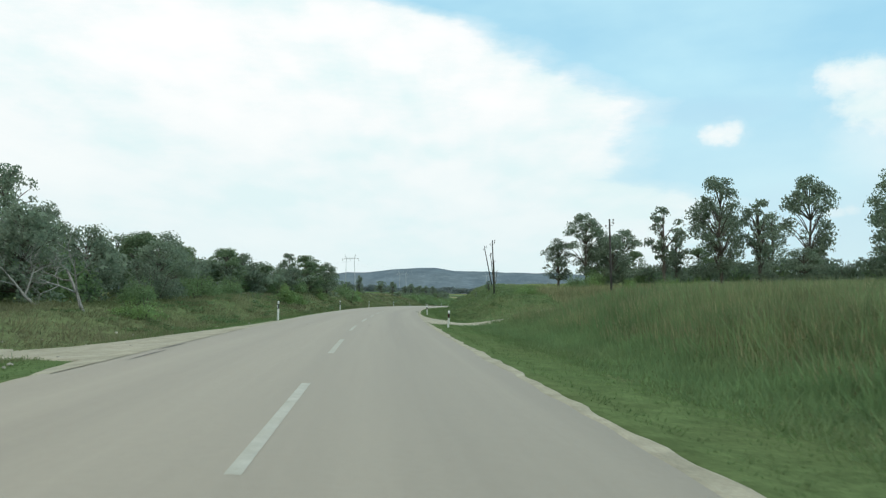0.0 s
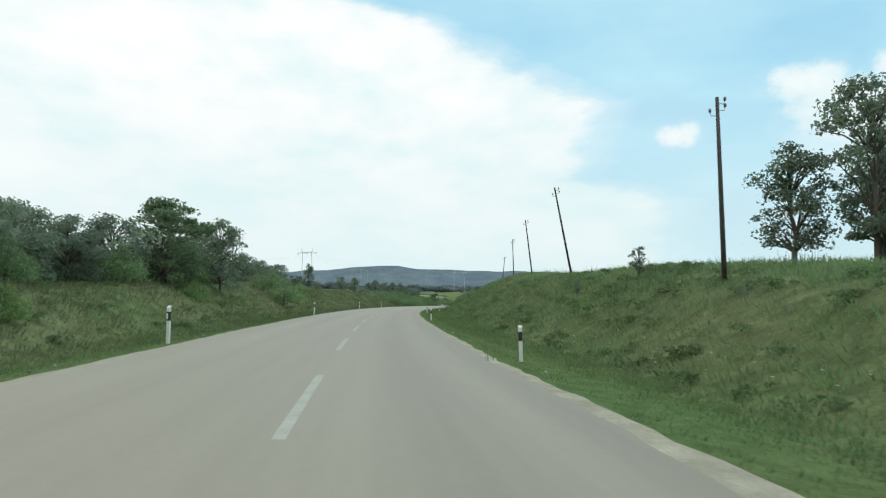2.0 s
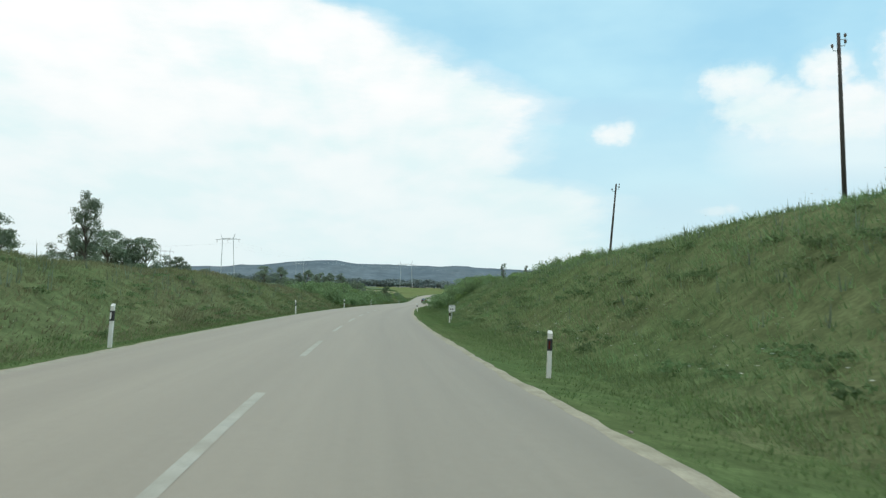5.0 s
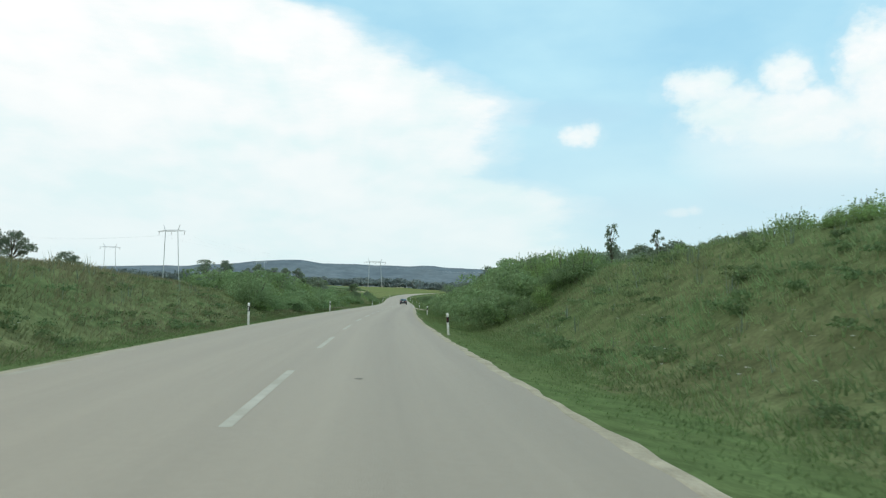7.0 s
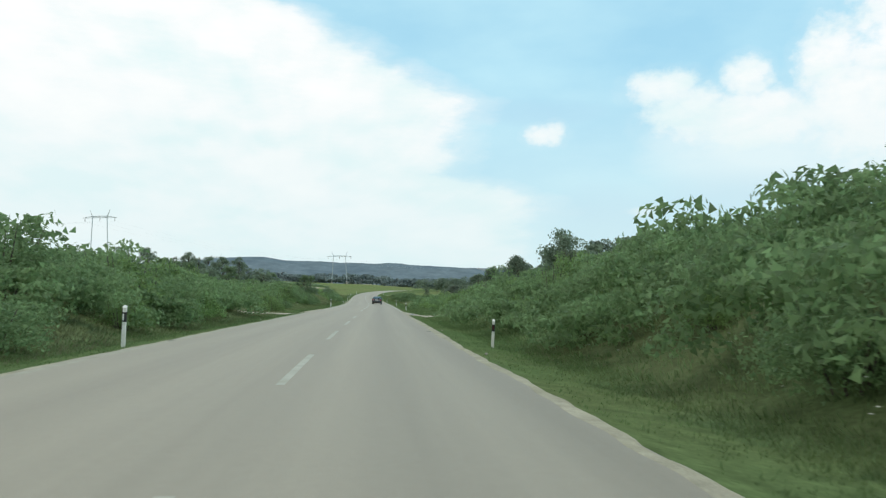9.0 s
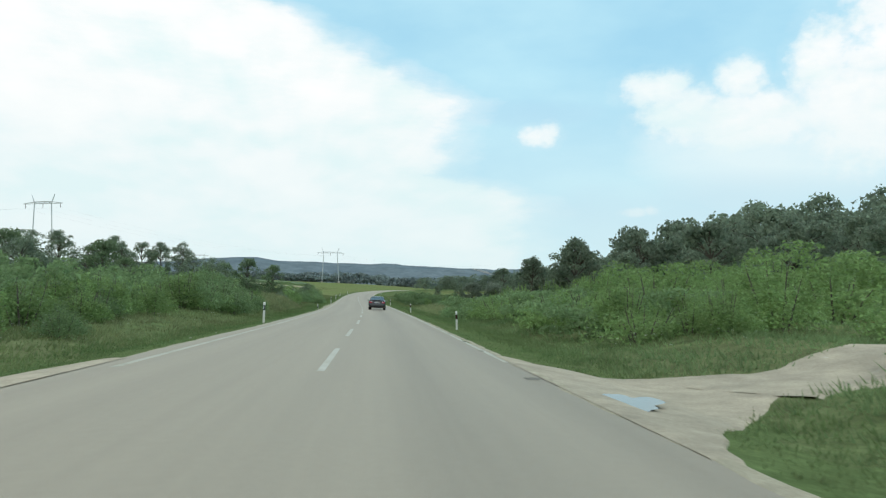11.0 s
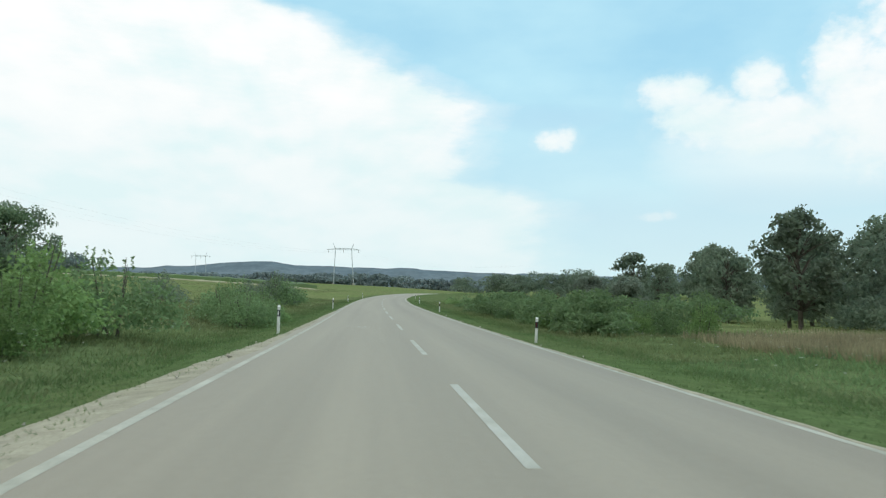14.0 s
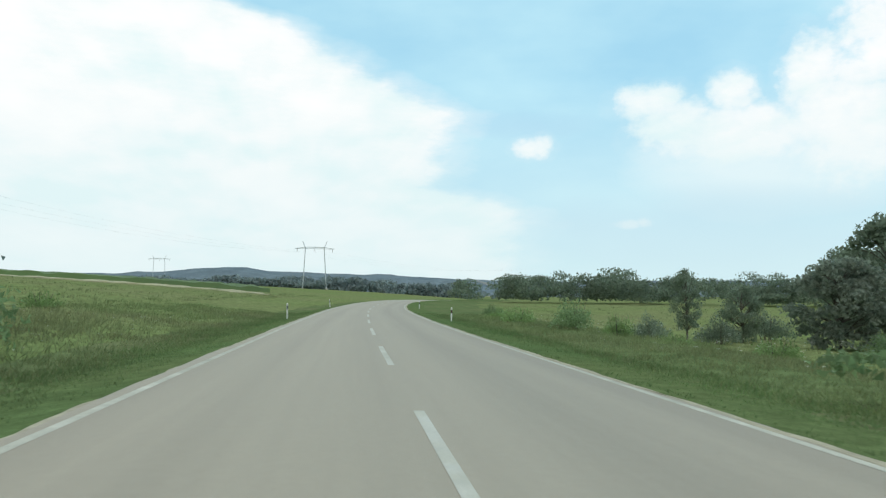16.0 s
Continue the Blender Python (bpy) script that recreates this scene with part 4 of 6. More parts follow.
def make_bush(name, label, seed, height, width, leaf_mat, count, leaf, spiky=0.0):
    """A shrub at the origin, leaved down to the ground, with stems inside and shoots on top."""
    r, rr = np.random.default_rng(seed), random.Random(seed)
    root = empty(name, pose(0, 0, 0), label=label, category="bush")
    bm = bmesh.new()
    for k in range(7):
        a = k * 0.9 + rr.random()
        x, y = math.cos(a) * width * rr.uniform(0.1, 0.4), math.sin(a) * width * rr.uniform(0.1, 0.4)
        tube([(x * 0.25, y * 0.25, -0.3), (x * 0.7, y * 0.7, height * 0.45), (x, y, height * rr.uniform(0.7, 0.95))], [0.045, 0.03, 0.008], 5, bm)
    part("woody_base", bm, BARK, root)
    blobs = []
    for _ in range(15):
        a, q = rr.uniform(0, 2 * math.pi), rr.random() ** 0.6
        rad = width * 0.5 * q
        top = height * (1 - 0.55 * q * q) * rr.uniform(0.6, 0.92)
        s = width * rr.uniform(0.16, 0.3)
        blobs.append((rad * math.cos(a), rad * math.sin(a), max(top - s * 0.6, s * 0.5), s, s, s * rr.uniform(0.7, 1.1)))
        blobs.append((rad * math.cos(a), rad * math.sin(a), top * 0.4, s * 1.1, s * 1.1, top * 0.42))
    p, d = blob_points(blobs, count, r, 0.5)
    p[:, 2] = np.abs(p[:, 2])
    v, f = leaves_at(p, d, leaf, r, 0.75, True)
    # leaf pairs along upright shoots
    if spiky:
        k = int(22 * spiky)
        base = p[np.argsort(-p[:, 2])[: k * 6 : 6]]
        sv, sf, n0 = [v], [f], len(v)
        for b in base:
            h = height * rr.uniform(0.08, 0.2)
            m = 9
            q = b + np.outer(np.linspace(0, 1, m), (rr.uniform(-0.3, 0.3) * h, rr.uniform(-0.3, 0.3) * h, h))
            vv, ff = leaves_at(q, np.tile((0, 0, 0.4), (m, 1)), leaf * 0.9, r, 0.6, True)
            sv.append(vv)
            sf.append(ff + n0)
            n0 += len(vv)
        v, f = np.concatenate(sv), np.concatenate(sf)
    add("foliage", mesh_of("foliage", v, f, leaf_mat), parent=root)
    return root


class Kinds:
    """Variants of a plant, each built once where it first stands and copied afterwards."""

    def __init__(self, build, specs):
        self.build, self.specs, self.made = build, specs, {}

    def put(self, k, x, y, scale=(1, 1, 1), turn=0.0, dz=-0.08, tilt=0.0):
        k %= len(self.specs)
        px, py, pz = place(x, y, dz)
        m = pose(px, py, pz, tilt, tilt * 0.6, turn)
        if k not in self.made:
            ob = self.build(*self.specs[k])
            self.made[k] = ob
            ob.matrix_basis = m @ Matrix.Diagonal((*scale, 1))
            return ob
        src = self.made[k]
        ob = copy_thing(src, m)
        ob.matrix_basis = m @ Matrix.Diagonal((*scale, 1))
        return ob


# heights of the specs are metres at scale one
OAK = "dark green broadleaf tree with an uneven crown"
trees = Kinds(make_tree, [
    ("roadside_tree", OAK, 11, 9.0, 1.0, LEAF_DARK, 6200, 0.24, 0.19, 0.13, 1.0),
    ("roadside_tree", OAK, 12, 9.0, 1.15, LEAF_DARK, 6200, 0.24, 0.20, 0.10, 1.1),
    ("roadside_tree", OAK, 13, 9.0, 0.9, LEAF_DARK, 5800, 0.24, 0.20, 0.14, 0.9),
    ("roadside_tree", "leafy roadside tree branching from low down", 14, 7.0, 1.35, LEAF_TREE, 6400, 0.26, 0.24, 0.02, 1.5),
    ("roadside_tree", "leafy roadside tree branching from low down", 15, 7.0, 1.5, LEAF_DARK, 6400, 0.26, 0.25, 0.0, 1.5),
    ("roadside_tree", "thin half-bare tree with sparse leaves", 16, 7.0, 0.7, LEAF_DARK, 1300, 0.26, 0.13, 0.30, 0.7),
])
bushes = Kinds(make_bush, [
    ("roadside_bush", "dense green leafy roadside bush", 21, 3.0, 3.6, LEAF_MID, 3300, 0.165, 0.6),
    ("roadside_bush", "dense light green leafy bush with long shoots", 22, 3.0, 3.2, LEAF_LIGHT, 3300, 0.16, 1.2),
    ("roadside_bush", "dense green leafy roadside bush", 23, 3.0, 4.2, LEAF_MID, 3500, 0.175, 0.6),
    ("roadside_bush", "dense light green leafy bush with long shoots", 24, 3.0, 2.8, LEAF_LIGHT, 3100, 0.155, 1.4),
    ("roadside_bush", "dark green rounded thicket bush", 25, 3.0, 4.0, LEAF_DARK, 3300, 0.175, 0.4),
    ("roadside_bush", "low light green bramble bush", 26, 1.6, 3.2, LEAF_LIGHT, 1900, 0.15, 0.8),
])
wood_trees = Kinds(make_tree, [
    ("woodland_tree", "tall dark oak at the edge of a wood", 31, 13.0, 1.15, LEAF_DARK, 4600, 0.58, 0.22, 0.04, 1.4),
    ("woodland_tree", "tall dark oak at the edge of a wood", 32, 13.0, 1.0, LEAF_DARK, 4600, 0.58, 0.22, 0.05, 1.4),
    ("woodland_tree", "tall dark oak at the edge of a wood", 33, 13.0, 1.3, LEAF_DARK, 4600, 0.6, 0.23, 0.04, 1.6),
])
rr = random.Random(5)


def tree(k, x, y, h, w=1.0):
    base = trees.specs[k][3]
    trees.put(k, x, y, (h / base * w, h / base * w, h / base), rr.uniform(0, 360))


def clear_of_lanes(u, y, room):
    return all(np.hypot(fine[:, 0] - u, fine[:, 1] - y).min() > 1.5 + room for fine, _ in LANES)


def bush(k, u, y, h, w=1.0):
    if not clear_of_lanes(u, y, 0.35 * h):
        return
    base = bushes.specs[k][3]
    s = h / base
    bushes.put(k, float(road_x(y)) + u, y, (s * w, s * w, s), rr.uniform(0, 360))


# grove on the right behind the first gravel track
for k, x, y, h, w in ((0, 17.6, 93.5, 9.2, 0.85), (2, 14.4, 95, 6.4, 1.1), (4, 20.4, 91.5, 6.2, 0.85), (1, 30.0, 82, 12.4, 0.75), (5, 35, 84, 10.0, 0.9), (2, 19.6, 96, 7.2, 1.05), (0, 23.5, 99, 7.6, 1.0), (0, 44.5, 92, 13.4, 0.8), (2, 36, 99, 10.5, 0.9),
                      (5, 23.3, 80.2, 8.9, 0.9), (5, 25.2, 82, 5.2, 0.8), (5, 27, 88, 7.0, 1.0), (1, 50, 83, 13.4, 0.85), (2, 45, 104, 10.0, 1.0), (0, 58, 96, 10.5, 1.0), (3, 24, 96, 4.5, 1.0), (3, 31, 92, 4.5, 1.0),
                      (4, 38, 80, 4.0, 1.2), (3, 45, 92, 4.2, 1.2), (4, 53, 90, 4.5, 1.2), (0, 66, 88, 11, 1.0), (3, 61, 84, 4.5, 1.2), (5, 5.5, 91, 1.7, 1.1), (5, 4.2, 97, 1.0, 1.0)):
    tree(k, x, y, h, w)
for k, u, y, h in ((0, 21, 84, 1.8), (5, 23.5, 88, 1.2), (0, 29, 78, 1.6), (5, 33, 80, 1.3), (1, 17, 48, 1.6), (0, 25, 90, 2.6), (2, 30, 88, 2.4), (4, 34, 92, 2.6), (2, 40, 86, 2.4), (0, 46, 90, 2.6), (4, 52, 86, 2.6), (2, 58, 90, 2.6), (4, 10.2, 328.2, 1.2), (0, 12.0, 330.2, 1.7), (4, 14.2, 332.4, 1.9), (2, 17, 335.5, 2.1), (4, 20, 338.5, 2.2), (0, 10.0, 325.4, 1.6), (4, 11.0, 322.6, 2.2), (5, 8.6, 327.0, 0.7), (5, 13.5, 70, 1.0), (5, 27, 70, 1.2), (3, 22, 66, 1.5)):
    bush(k, u, y, h)
# trees and thicket on the left at the start
for k, x, y, h, w in ((4, -17.5, 22, 5.0, 1.1), (4, -21, 31, 5.5, 1.1), (3, -25, 38, 6.5, 1.0), (1, -33, 57, 10.5, 0.8), (4, -26, 47, 5.4, 1.1), (3, -22, 55, 4.6, 1.1), (4, -24.6, 67, 5.6, 1.0),
                      (3, -21, 74, 4.6, 1.1), (4, -21.2, 81, 4.5, 1.1), (3, -20.4, 88, 3.3, 1.2), (4, -20.0, 95, 3.3, 1.2), (3, -18.2, 103, 4.4, 1.1), (4, -17, 111.5, 5.0, 0.85), (3, -20, 117, 4.6, 1.0),
                      (1, -34, 169, 9.0, 0.8), (1, -24.5, 46, 6.0, 0.9), (4, -19.5, 99, 3.6, 1.2), (3, -18.8, 106, 5.2, 1.2), (4, -20.5, 91, 3.4, 1.2), (4, -20.5, 44, 4.6, 1.0), (4, -18.6, 50, 4.0, 1.0), (4, -21.5, 31, 4.6, 1.0), (4, -20.5, 37, 5.0, 1.0), (3, -23.5, 60, 5.2, 1.0), (2, -21.6, 197.5, 5.0, 0.75), (4, -36, 84, 6.5, 1.2), (3, -34, 100, 6, 1.2), (4, -33, 116, 6, 1.2),
                      (3, -40, 66, 7, 1.2), (4, -44, 45, 8, 1.2), (4, -30, 20, 7, 1.2), (3, -24, 8, 6, 1.1), (4, -28, -8, 6, 1.1)):
    tree(k, x, y, h, w)
for k, u, y, h in ((2, -17, 40, 3.4), (4, -19, 52, 3.8), (0, -17, 62, 3.4), (2, -18, 72, 3.6), (4, -15, 20, 3.0), (2, -18, 26, 3.4), (0, -16, 80, 3.0), (4, -16, 92, 2.8), (2, -15, 104, 2.6), (4, -20, 42, 2.8), (0, -12.5, 43, 1.8), (4, -13.5, 48, 2.4), (2, -13, 57, 2.2), (0, -12.5, 66, 2.0), (1, -9.5, 74, 2.3), (3, -8.6, 79, 1.4), (0, -12, 86, 1.8), (2, -12, 97, 2.0),
                   (1, -9.4, 103.5, 1.5), (0, -11.5, 109, 1.8), (0, -8.4, 127.6, 2.4), (2, -10.2, 130, 2.3), (1, -8.7, 138.0, 1.8), (0, -12.5, 141, 1.3), (2, -13, 150, 1.2), (5, -10.5, 150, 1.0), (4, -13.5, 13, 2.2), (5, -10.5, 36.5, 1.1), (5, -12, 118, 1.2)):
    bush(k, u, y, h)
# far row of trees behind the left bank
for i in range(20):
    tree(rr.choice((1, 3, 4, 2)), -25 - 0.5 * i + rr.uniform(-3, 3), 148 + i * 3.6 + rr.uniform(-2, 2), rr.uniform(3.0, 4.4), 1.1)
for i in range(12):
    tree(rr.choice((1, 3, 4)), -40 - 1.5 * i + rr.uniform(-4, 4), 245 + i * 14 + rr.uniform(-4, 4), rr.uniform(4.5, 6.5), 1.1)
for x, y, h in ((-43, 300, 12.2), (-49, 296, 13), (-45.5, 298, 11.5), (-38, 304, 8.5), (-54, 306, 11), (-33, 309, 6.5), (-29, 312, 4.5)):
    tree(rr.choice((0, 1)), x, y, h)
# right bank: shrubs thickening into a hedge
for i in range(30):
    y = rr.uniform(240, 259)
    u = rr.uniform(8.0, 13.0)
    bush(rr.choice((0, 1, 2, 3, 3, 1)), u, y, rr.uniform(1.4, 2.4) * (0.7 if y < 247 else 1.0) * (0.8 if u < 9.5 else 1.0), rr.uniform(0.95, 1.2))
for i in range(46):
    y = rr.uniform(246, 321)
    u = rr.uniform(8.0, 16)
    bush(rr.choice((0, 1, 2, 3, 0, 1, 3)), u, y, rr.uniform(1.8, 2.7) * (0.72 if u < 9.3 else 1.0), rr.uniform(0.95, 1.2))
for k, x, y, h, w in ((5, 16.8, 250, 3.4, 0.7), (5, 20.2, 250.5, 3.2, 0.7), (4, 23.5, 312, 5.2, 0.9), (3, 22, 283, 2.9, 0.8), (3, 20, 270, 2.6, 0.8), (3, 25.5, 297, 3.4, 0.9)):
    tree(k, x, y, h, w)
for i in range(9):
    bush(rr.choice((5, 3, 1)), rr.uniform(14, 17), rr.uniform(220, 240), rr.uniform(0.5, 0.9))
for i in range(12):
    bush(rr.choice((5, 3, 1, 0)), rr.uniform(15.5, 18), rr.uniform(198, 217), rr.uniform(0.8, 1.5))
# left bank: hedge before the field track
for i in range(40):
    y = rr.uniform(263, 320)
    u = -rr.uniform(7.6, min(15, 9.0 + (y - 263) * 0.33))
    bush(rr.choice((0, 1, 2, 3, 1)), u, y, rr.uniform(1.6, 3.0) * (0.7 if u > -9 else 1.0), rr.uniform(0.95, 1.2))
# beyond the field tracks, right
for i in range(44):
    y = rr.uniform(336, 392)
    u = rr.uniform(8.8 if y > 338.5 else 14, 19)
    bush(rr.choice((1, 3, 1, 3, 1, 5)), u, y, rr.uniform(1.5, 2.7) * (0.7 if u < 10 else 1.0), rr.uniform(0.95, 1.25))
for i in range(26):
    y = rr.uniform(441, 480)
    u = rr.uniform(9.0, 15.5)
    bush(rr.choice((0, 1, 2, 3)), u, y, rr.uniform(1.3, 2.1) * (0.75 if u < 10 else 1.0))
for k, u, y, h in ((0, 12.5, 517, 2.0), (1, 14.5, 515, 1.5), (5, 18.0, 504, 1.0), (5, 15, 508, 0.8), (5, 11, 528, 1.2), (5, 11.5, 536, 1.2), (0, 12, 545, 1.4), (2, 27, 507, 2.0)):
    bush(k, u, y, h)
# beyond the field tracks, left
for i in range(28):
    y = rr.uniform(334, 374)
    u = -rr.uniform(8.4, 18)
    bush(rr.choice((0, 1, 2, 3, 1, 3)), u, y, rr.uniform(1.6, 2.8) * (0.65 if u > -9.8 else 1.0), rr.uniform(0.95, 1.2))
for i in range(16):
    y = rr.uniform(370, 432)
    u = -rr.uniform(13, 18) if 376 < y < 414 else -rr.uniform(9, 15.5)
    bush(rr.choice((0, 1, 2, 3, 5, 4)), u, y, rr.uniform(1.3, 2.7) * (0.65 if u > -9.5 else 1.0), rr.uniform(0.75, 1.0))
for i in range(11):
    y = rr.uniform(384, 430)
    bush(rr.choice((0, 2, 1)), -rr.uniform(14.5, 19), y, rr.uniform(2.6, 3.8), 0.8)
for k, u, y, h in ((0, -9.2, 375, 2.2), (2, -10.8, 378, 2.6), (0, -9.0, 381, 2.1), (2, -11.5, 383.5, 2.7), (1, -9.4, 386, 2.0), (0, -11.8, 388.5, 2.4), (0, -7.3, 447.5, 2.1), (2, -8.6, 450, 2.4), (0, -7.5, 452.5, 2.2), (1, -7.0, 455, 1.6), (4, -17, 470, 2.6), (0, -10.4, 490.5, 3.2), (4, -11.6, 491.5, 3.6), (2, -11.0, 493, 3.5), (5, -14.5, 480, 1.3), (4, -16, 503, 2.7), (5, -15, 500, 1.2), (0, -9.5, 436, 3.0), (1, -11, 433, 3.2), (5, -12, 485, 0.9), (5, -18, 520, 1.0), (0, -8.9, 456.5, 1.9), (2, -10.2, 459, 2.1), (1, -9.4, 461.5, 1.5)):
    bush(k, u, y, h)
for k, x, y, h, w in ((3, 8.5, 396, 4.2, 0.8), (3, 11.2, 428.5, 5.2, 0.8), (0, -32, 492, 11, 1), (1, -40, 500, 11.5, 1), (2, -24, 488, 9, 1), (2, -6, 478, 10, 0.9), (0, -10.5, 481, 9.6, 0.9), (2, -16, 470, 9, 1), (1, -3, 468, 7, 1), (4, 1, 460, 6, 1), (3, -12, 452, 6, 1), (1, -14.5, 484, 9.6, 0.9), (0, -20, 486, 10.5, 0.95), (3, 2.6, 464, 6.0, 1.0), (4, 0.5, 472, 7.0, 0.9), (4, 3, 445, 4.5, 0.9),
                      (4, -20, 440, 6, 1), (3, -14, 425, 5, 1), (4, -8, 405, 5.5, 1), (3, -10, 385, 6, 1), (4, -12, 368, 5.5, 1), (3, -13, 350, 5.5, 1), (4, -6, 376, 5, 1), (3, -4, 392, 5.5, 1), (4, -20, 358, 6.5, 1)):
    tree(k, x, y, h, w)
# dark wood on the right
rw = random.Random(8)
for i in range(64):
    y = 373 + 2 * i + rw.uniform(-2, 2)
    x = 58 + (i * 0.618 % 1) * 58 + rw.uniform(0, 4) + max(0, (y - 470)) * 0.3
    s = rw.uniform(0.8, 1.1) * (0.84 + 0.70 * min(1, max(0, x - 64) / 36)) * float(np.interp(y, [372, 425, 440, 465, 480, 500], [0.92, 0.95, 1.02, 0.96, 0.84, 0.72]))
    wood_trees.put(rw.randrange(3), x, y, (s, s, s), rw.uniform(0, 360))
for x, y, s in ((75, 523, 0.78), (73, 519, 0.45), (75, 497, 0.6), (78, 505, 0.8), (88, 540, 0.7), (96, 552, 0.75), (110, 560, 0.8), (81, 512, 0.8)):
    wood_trees.put(rw.randrange(3), x, y, (s, s, s), rw.uniform(0, 360))
willow = make_tree("willow_tree", "pale grey-green rounded willow", 41, 6.0, 1.5, LEAF_WILLOW, 8000, 0.30, 0.27, 0.0, 1.6)
willow.matrix_basis = Matrix.Translation(place(64, 516, -0.1))
copy_thing(willow, pose(*place(69, 513, -0.1), 0, 0, 140))
tree(2, 55.5, 520, 5.0, 0.7)
tree(4, 62.5, 524, 4.4, 0.9)
for x, y, h in ((52.3, 519, 1.9), (58.6, 521, 2.2), (66, 526, 2.4)):
    bush(4, x - float(road_x(y)), y, h)


def dead_tree(x, y, h, seed, lean):
    r = random.Random(seed)
    bm = bmesh.new()
    tips = []
    branch_tree(bm, (0, 0, -0.4), (lean, 0.1, 1), h * 0.6, h * 0.022, 4, r, tips, 0.62, 3)
    root = empty("dead_tree", Matrix.Translation(place(x, y)), label="dead bleached tree with bare tangled branches", category="tree")
    part("bare_crown", bm, DEAD_WOOD, root)


dead_tree(-15.6, 33.5, 4.4, 3, -0.35)
dead_tree(-17.2, 33.0, 3.8, 4, -0.8)



def thicket(name, spots, seed, mat, label, count=560, leaf=0.32):
    """The undergrowth behind the first bushes, leaf by leaf in one mesh."""
    r = np.random.default_rng(seed)
    V, F, n0 = [], [], 0
    for u, y, h, w in spots:
        if not clear_of_lanes(u, y, 0.5 * w):
            continue
        x, yy, z = at_road(u, y)
        blobs = [(x + r.normal() * w * 0.35, yy + r.normal() * w * 0.35, z + h * q, w * r.uniform(0.2, 0.36), w * r.uniform(0.2, 0.36), h * r.uniform(0.16, 0.28)) for q in (0.2, 0.35, 0.5, 0.6, 0.7, 0.8)]
        p, d = blob_points(blobs, count, r, 0.5)
        v, f = leaves_at(p, d, leaf, r, 0.7, True)
        V.append(v)
        F.append(f + n0)
        n0 += len(v)
    return add(name, mesh_of(name, np.concatenate(V), np.concatenate(F), mat), label, "thicket", kind="stuff")


rt = random.Random(23)
back = [(rt.uniform(12, 19), rt.uniform(262, 322), rt.uniform(1.8, 2.6), rt.uniform(3, 4.5)) for _ in range(46)]
back += [(-rt.uniform(11, 19), rt.uniform(288, 320), rt.uniform(2.0, 3.2), rt.uniform(3, 4.5)) for _ in range(40)]
bright = [(rt.uniform(17, 40), rt.uniform(342, 392), rt.uniform(2.0, 3.4), rt.uniform(3, 5)) for _ in range(64)]
back += [(-rt.uniform(14, 24), rt.uniform(334, 428), rt.uniform(2.0, 3.2), rt.uniform(3, 4.5)) for _ in range(56)]
thicket("undergrowth", back, 73, LEAF_MID, "dense mixed undergrowth behind the roadside bushes")
thicket("undergrowth", [(rt.uniform(7.3, 12.5), rt.uniform(244, 321), rt.uniform(1.3, 2.2), rt.uniform(2.2, 3.2)) for _ in range(80)]
        + [(-rt.uniform(7.8, 11), rt.uniform(268, 319), rt.uniform(1.2, 1.9), rt.uniform(2.2, 3)) for _ in range(46)]
        + [(rt.uniform(8.2, 14), rt.uniform(346, 390), rt.uniform(1.1, 1.8), rt.uniform(2.2, 3)) for _ in range(36)], 76, LEAF_MID, "green brambles in front of the bushes", 900, 0.19)
thicket("undergrowth", [(-rt.uniform(16.5, 26), rt.uniform(24, 112), rt.uniform(2.8, 4.0), rt.uniform(3.5, 5)) for _ in range(70)], 75, LEAF_DARK, "dark dense thicket under the roadside trees")
thicket("undergrowth", [(rt.uniform(38, 44) + max(0, 430 - q) * 0.12, q, rt.uniform(1.8, 3.0), rt.uniform(4, 6)) for q in np.linspace(374, 470, 60)], 77, LEAF_DARK, "dark shrub layer along the edge of the wood")
thicket("undergrowth", [(rt.uniform(8.8, 16), rt.uniform(443, 484), rt.uniform(1.0, 2.3), rt.uniform(2.0, 2.8)) for _ in range(64)], 78, LEAF_MID, "grey-green shrub row along the verge", 800, 0.2)
thicket("undergrowth", [(-rt.uniform(13.5, 20), rt.uniform(82, 120), rt.uniform(1.8, 2.8), rt.uniform(3, 4.2)) for _ in range(30)], 83, LEAF_DARK, "dark dense thicket under the roadside trees")
thicket("undergrowth", [(rt.uniform(27, 66), rt.uniform(82, 99), rt.uniform(1.8, 3.0), rt.uniform(3, 4.5)) for _ in range(46)], 86, LEAF_DARK, "dark shrubs under the grove trees")
thicket("undergrowth", [(rt.uniform(44, 90), rt.uniform(395, 475), rt.uniform(3.0, 5.0), rt.uniform(5, 8)) for _ in range(60)], 87, LEAF_DARK, "dark shrub layer inside the wood", 700, 0.5)
thicket("herb_patches", [(rt.uniform(7.2, 13.5), rt.uniform(60, 236), rt.uniform(0.14, 0.34), rt.uniform(0.5, 1.1)) for _ in range(420)], 84, HERBS, "low leafy weed patches in the bank grass", 130, 0.11)
thicket("herb_patches", [(-rt.uniform(7.0, 12), rt.uniform(30, 260), rt.uniform(0.14, 0.32), rt.uniform(0.5, 1.0)) for _ in range(300)], 85, HERBS, "low leafy weed patches in the bank grass", 110, 0.11)
thicket("undergrowth", bright, 74, LEAF_LIGHT, "light green undergrowth beside the sandy track", 900, 0.23)

# ---------------------------------------------------------------- grass and flowers


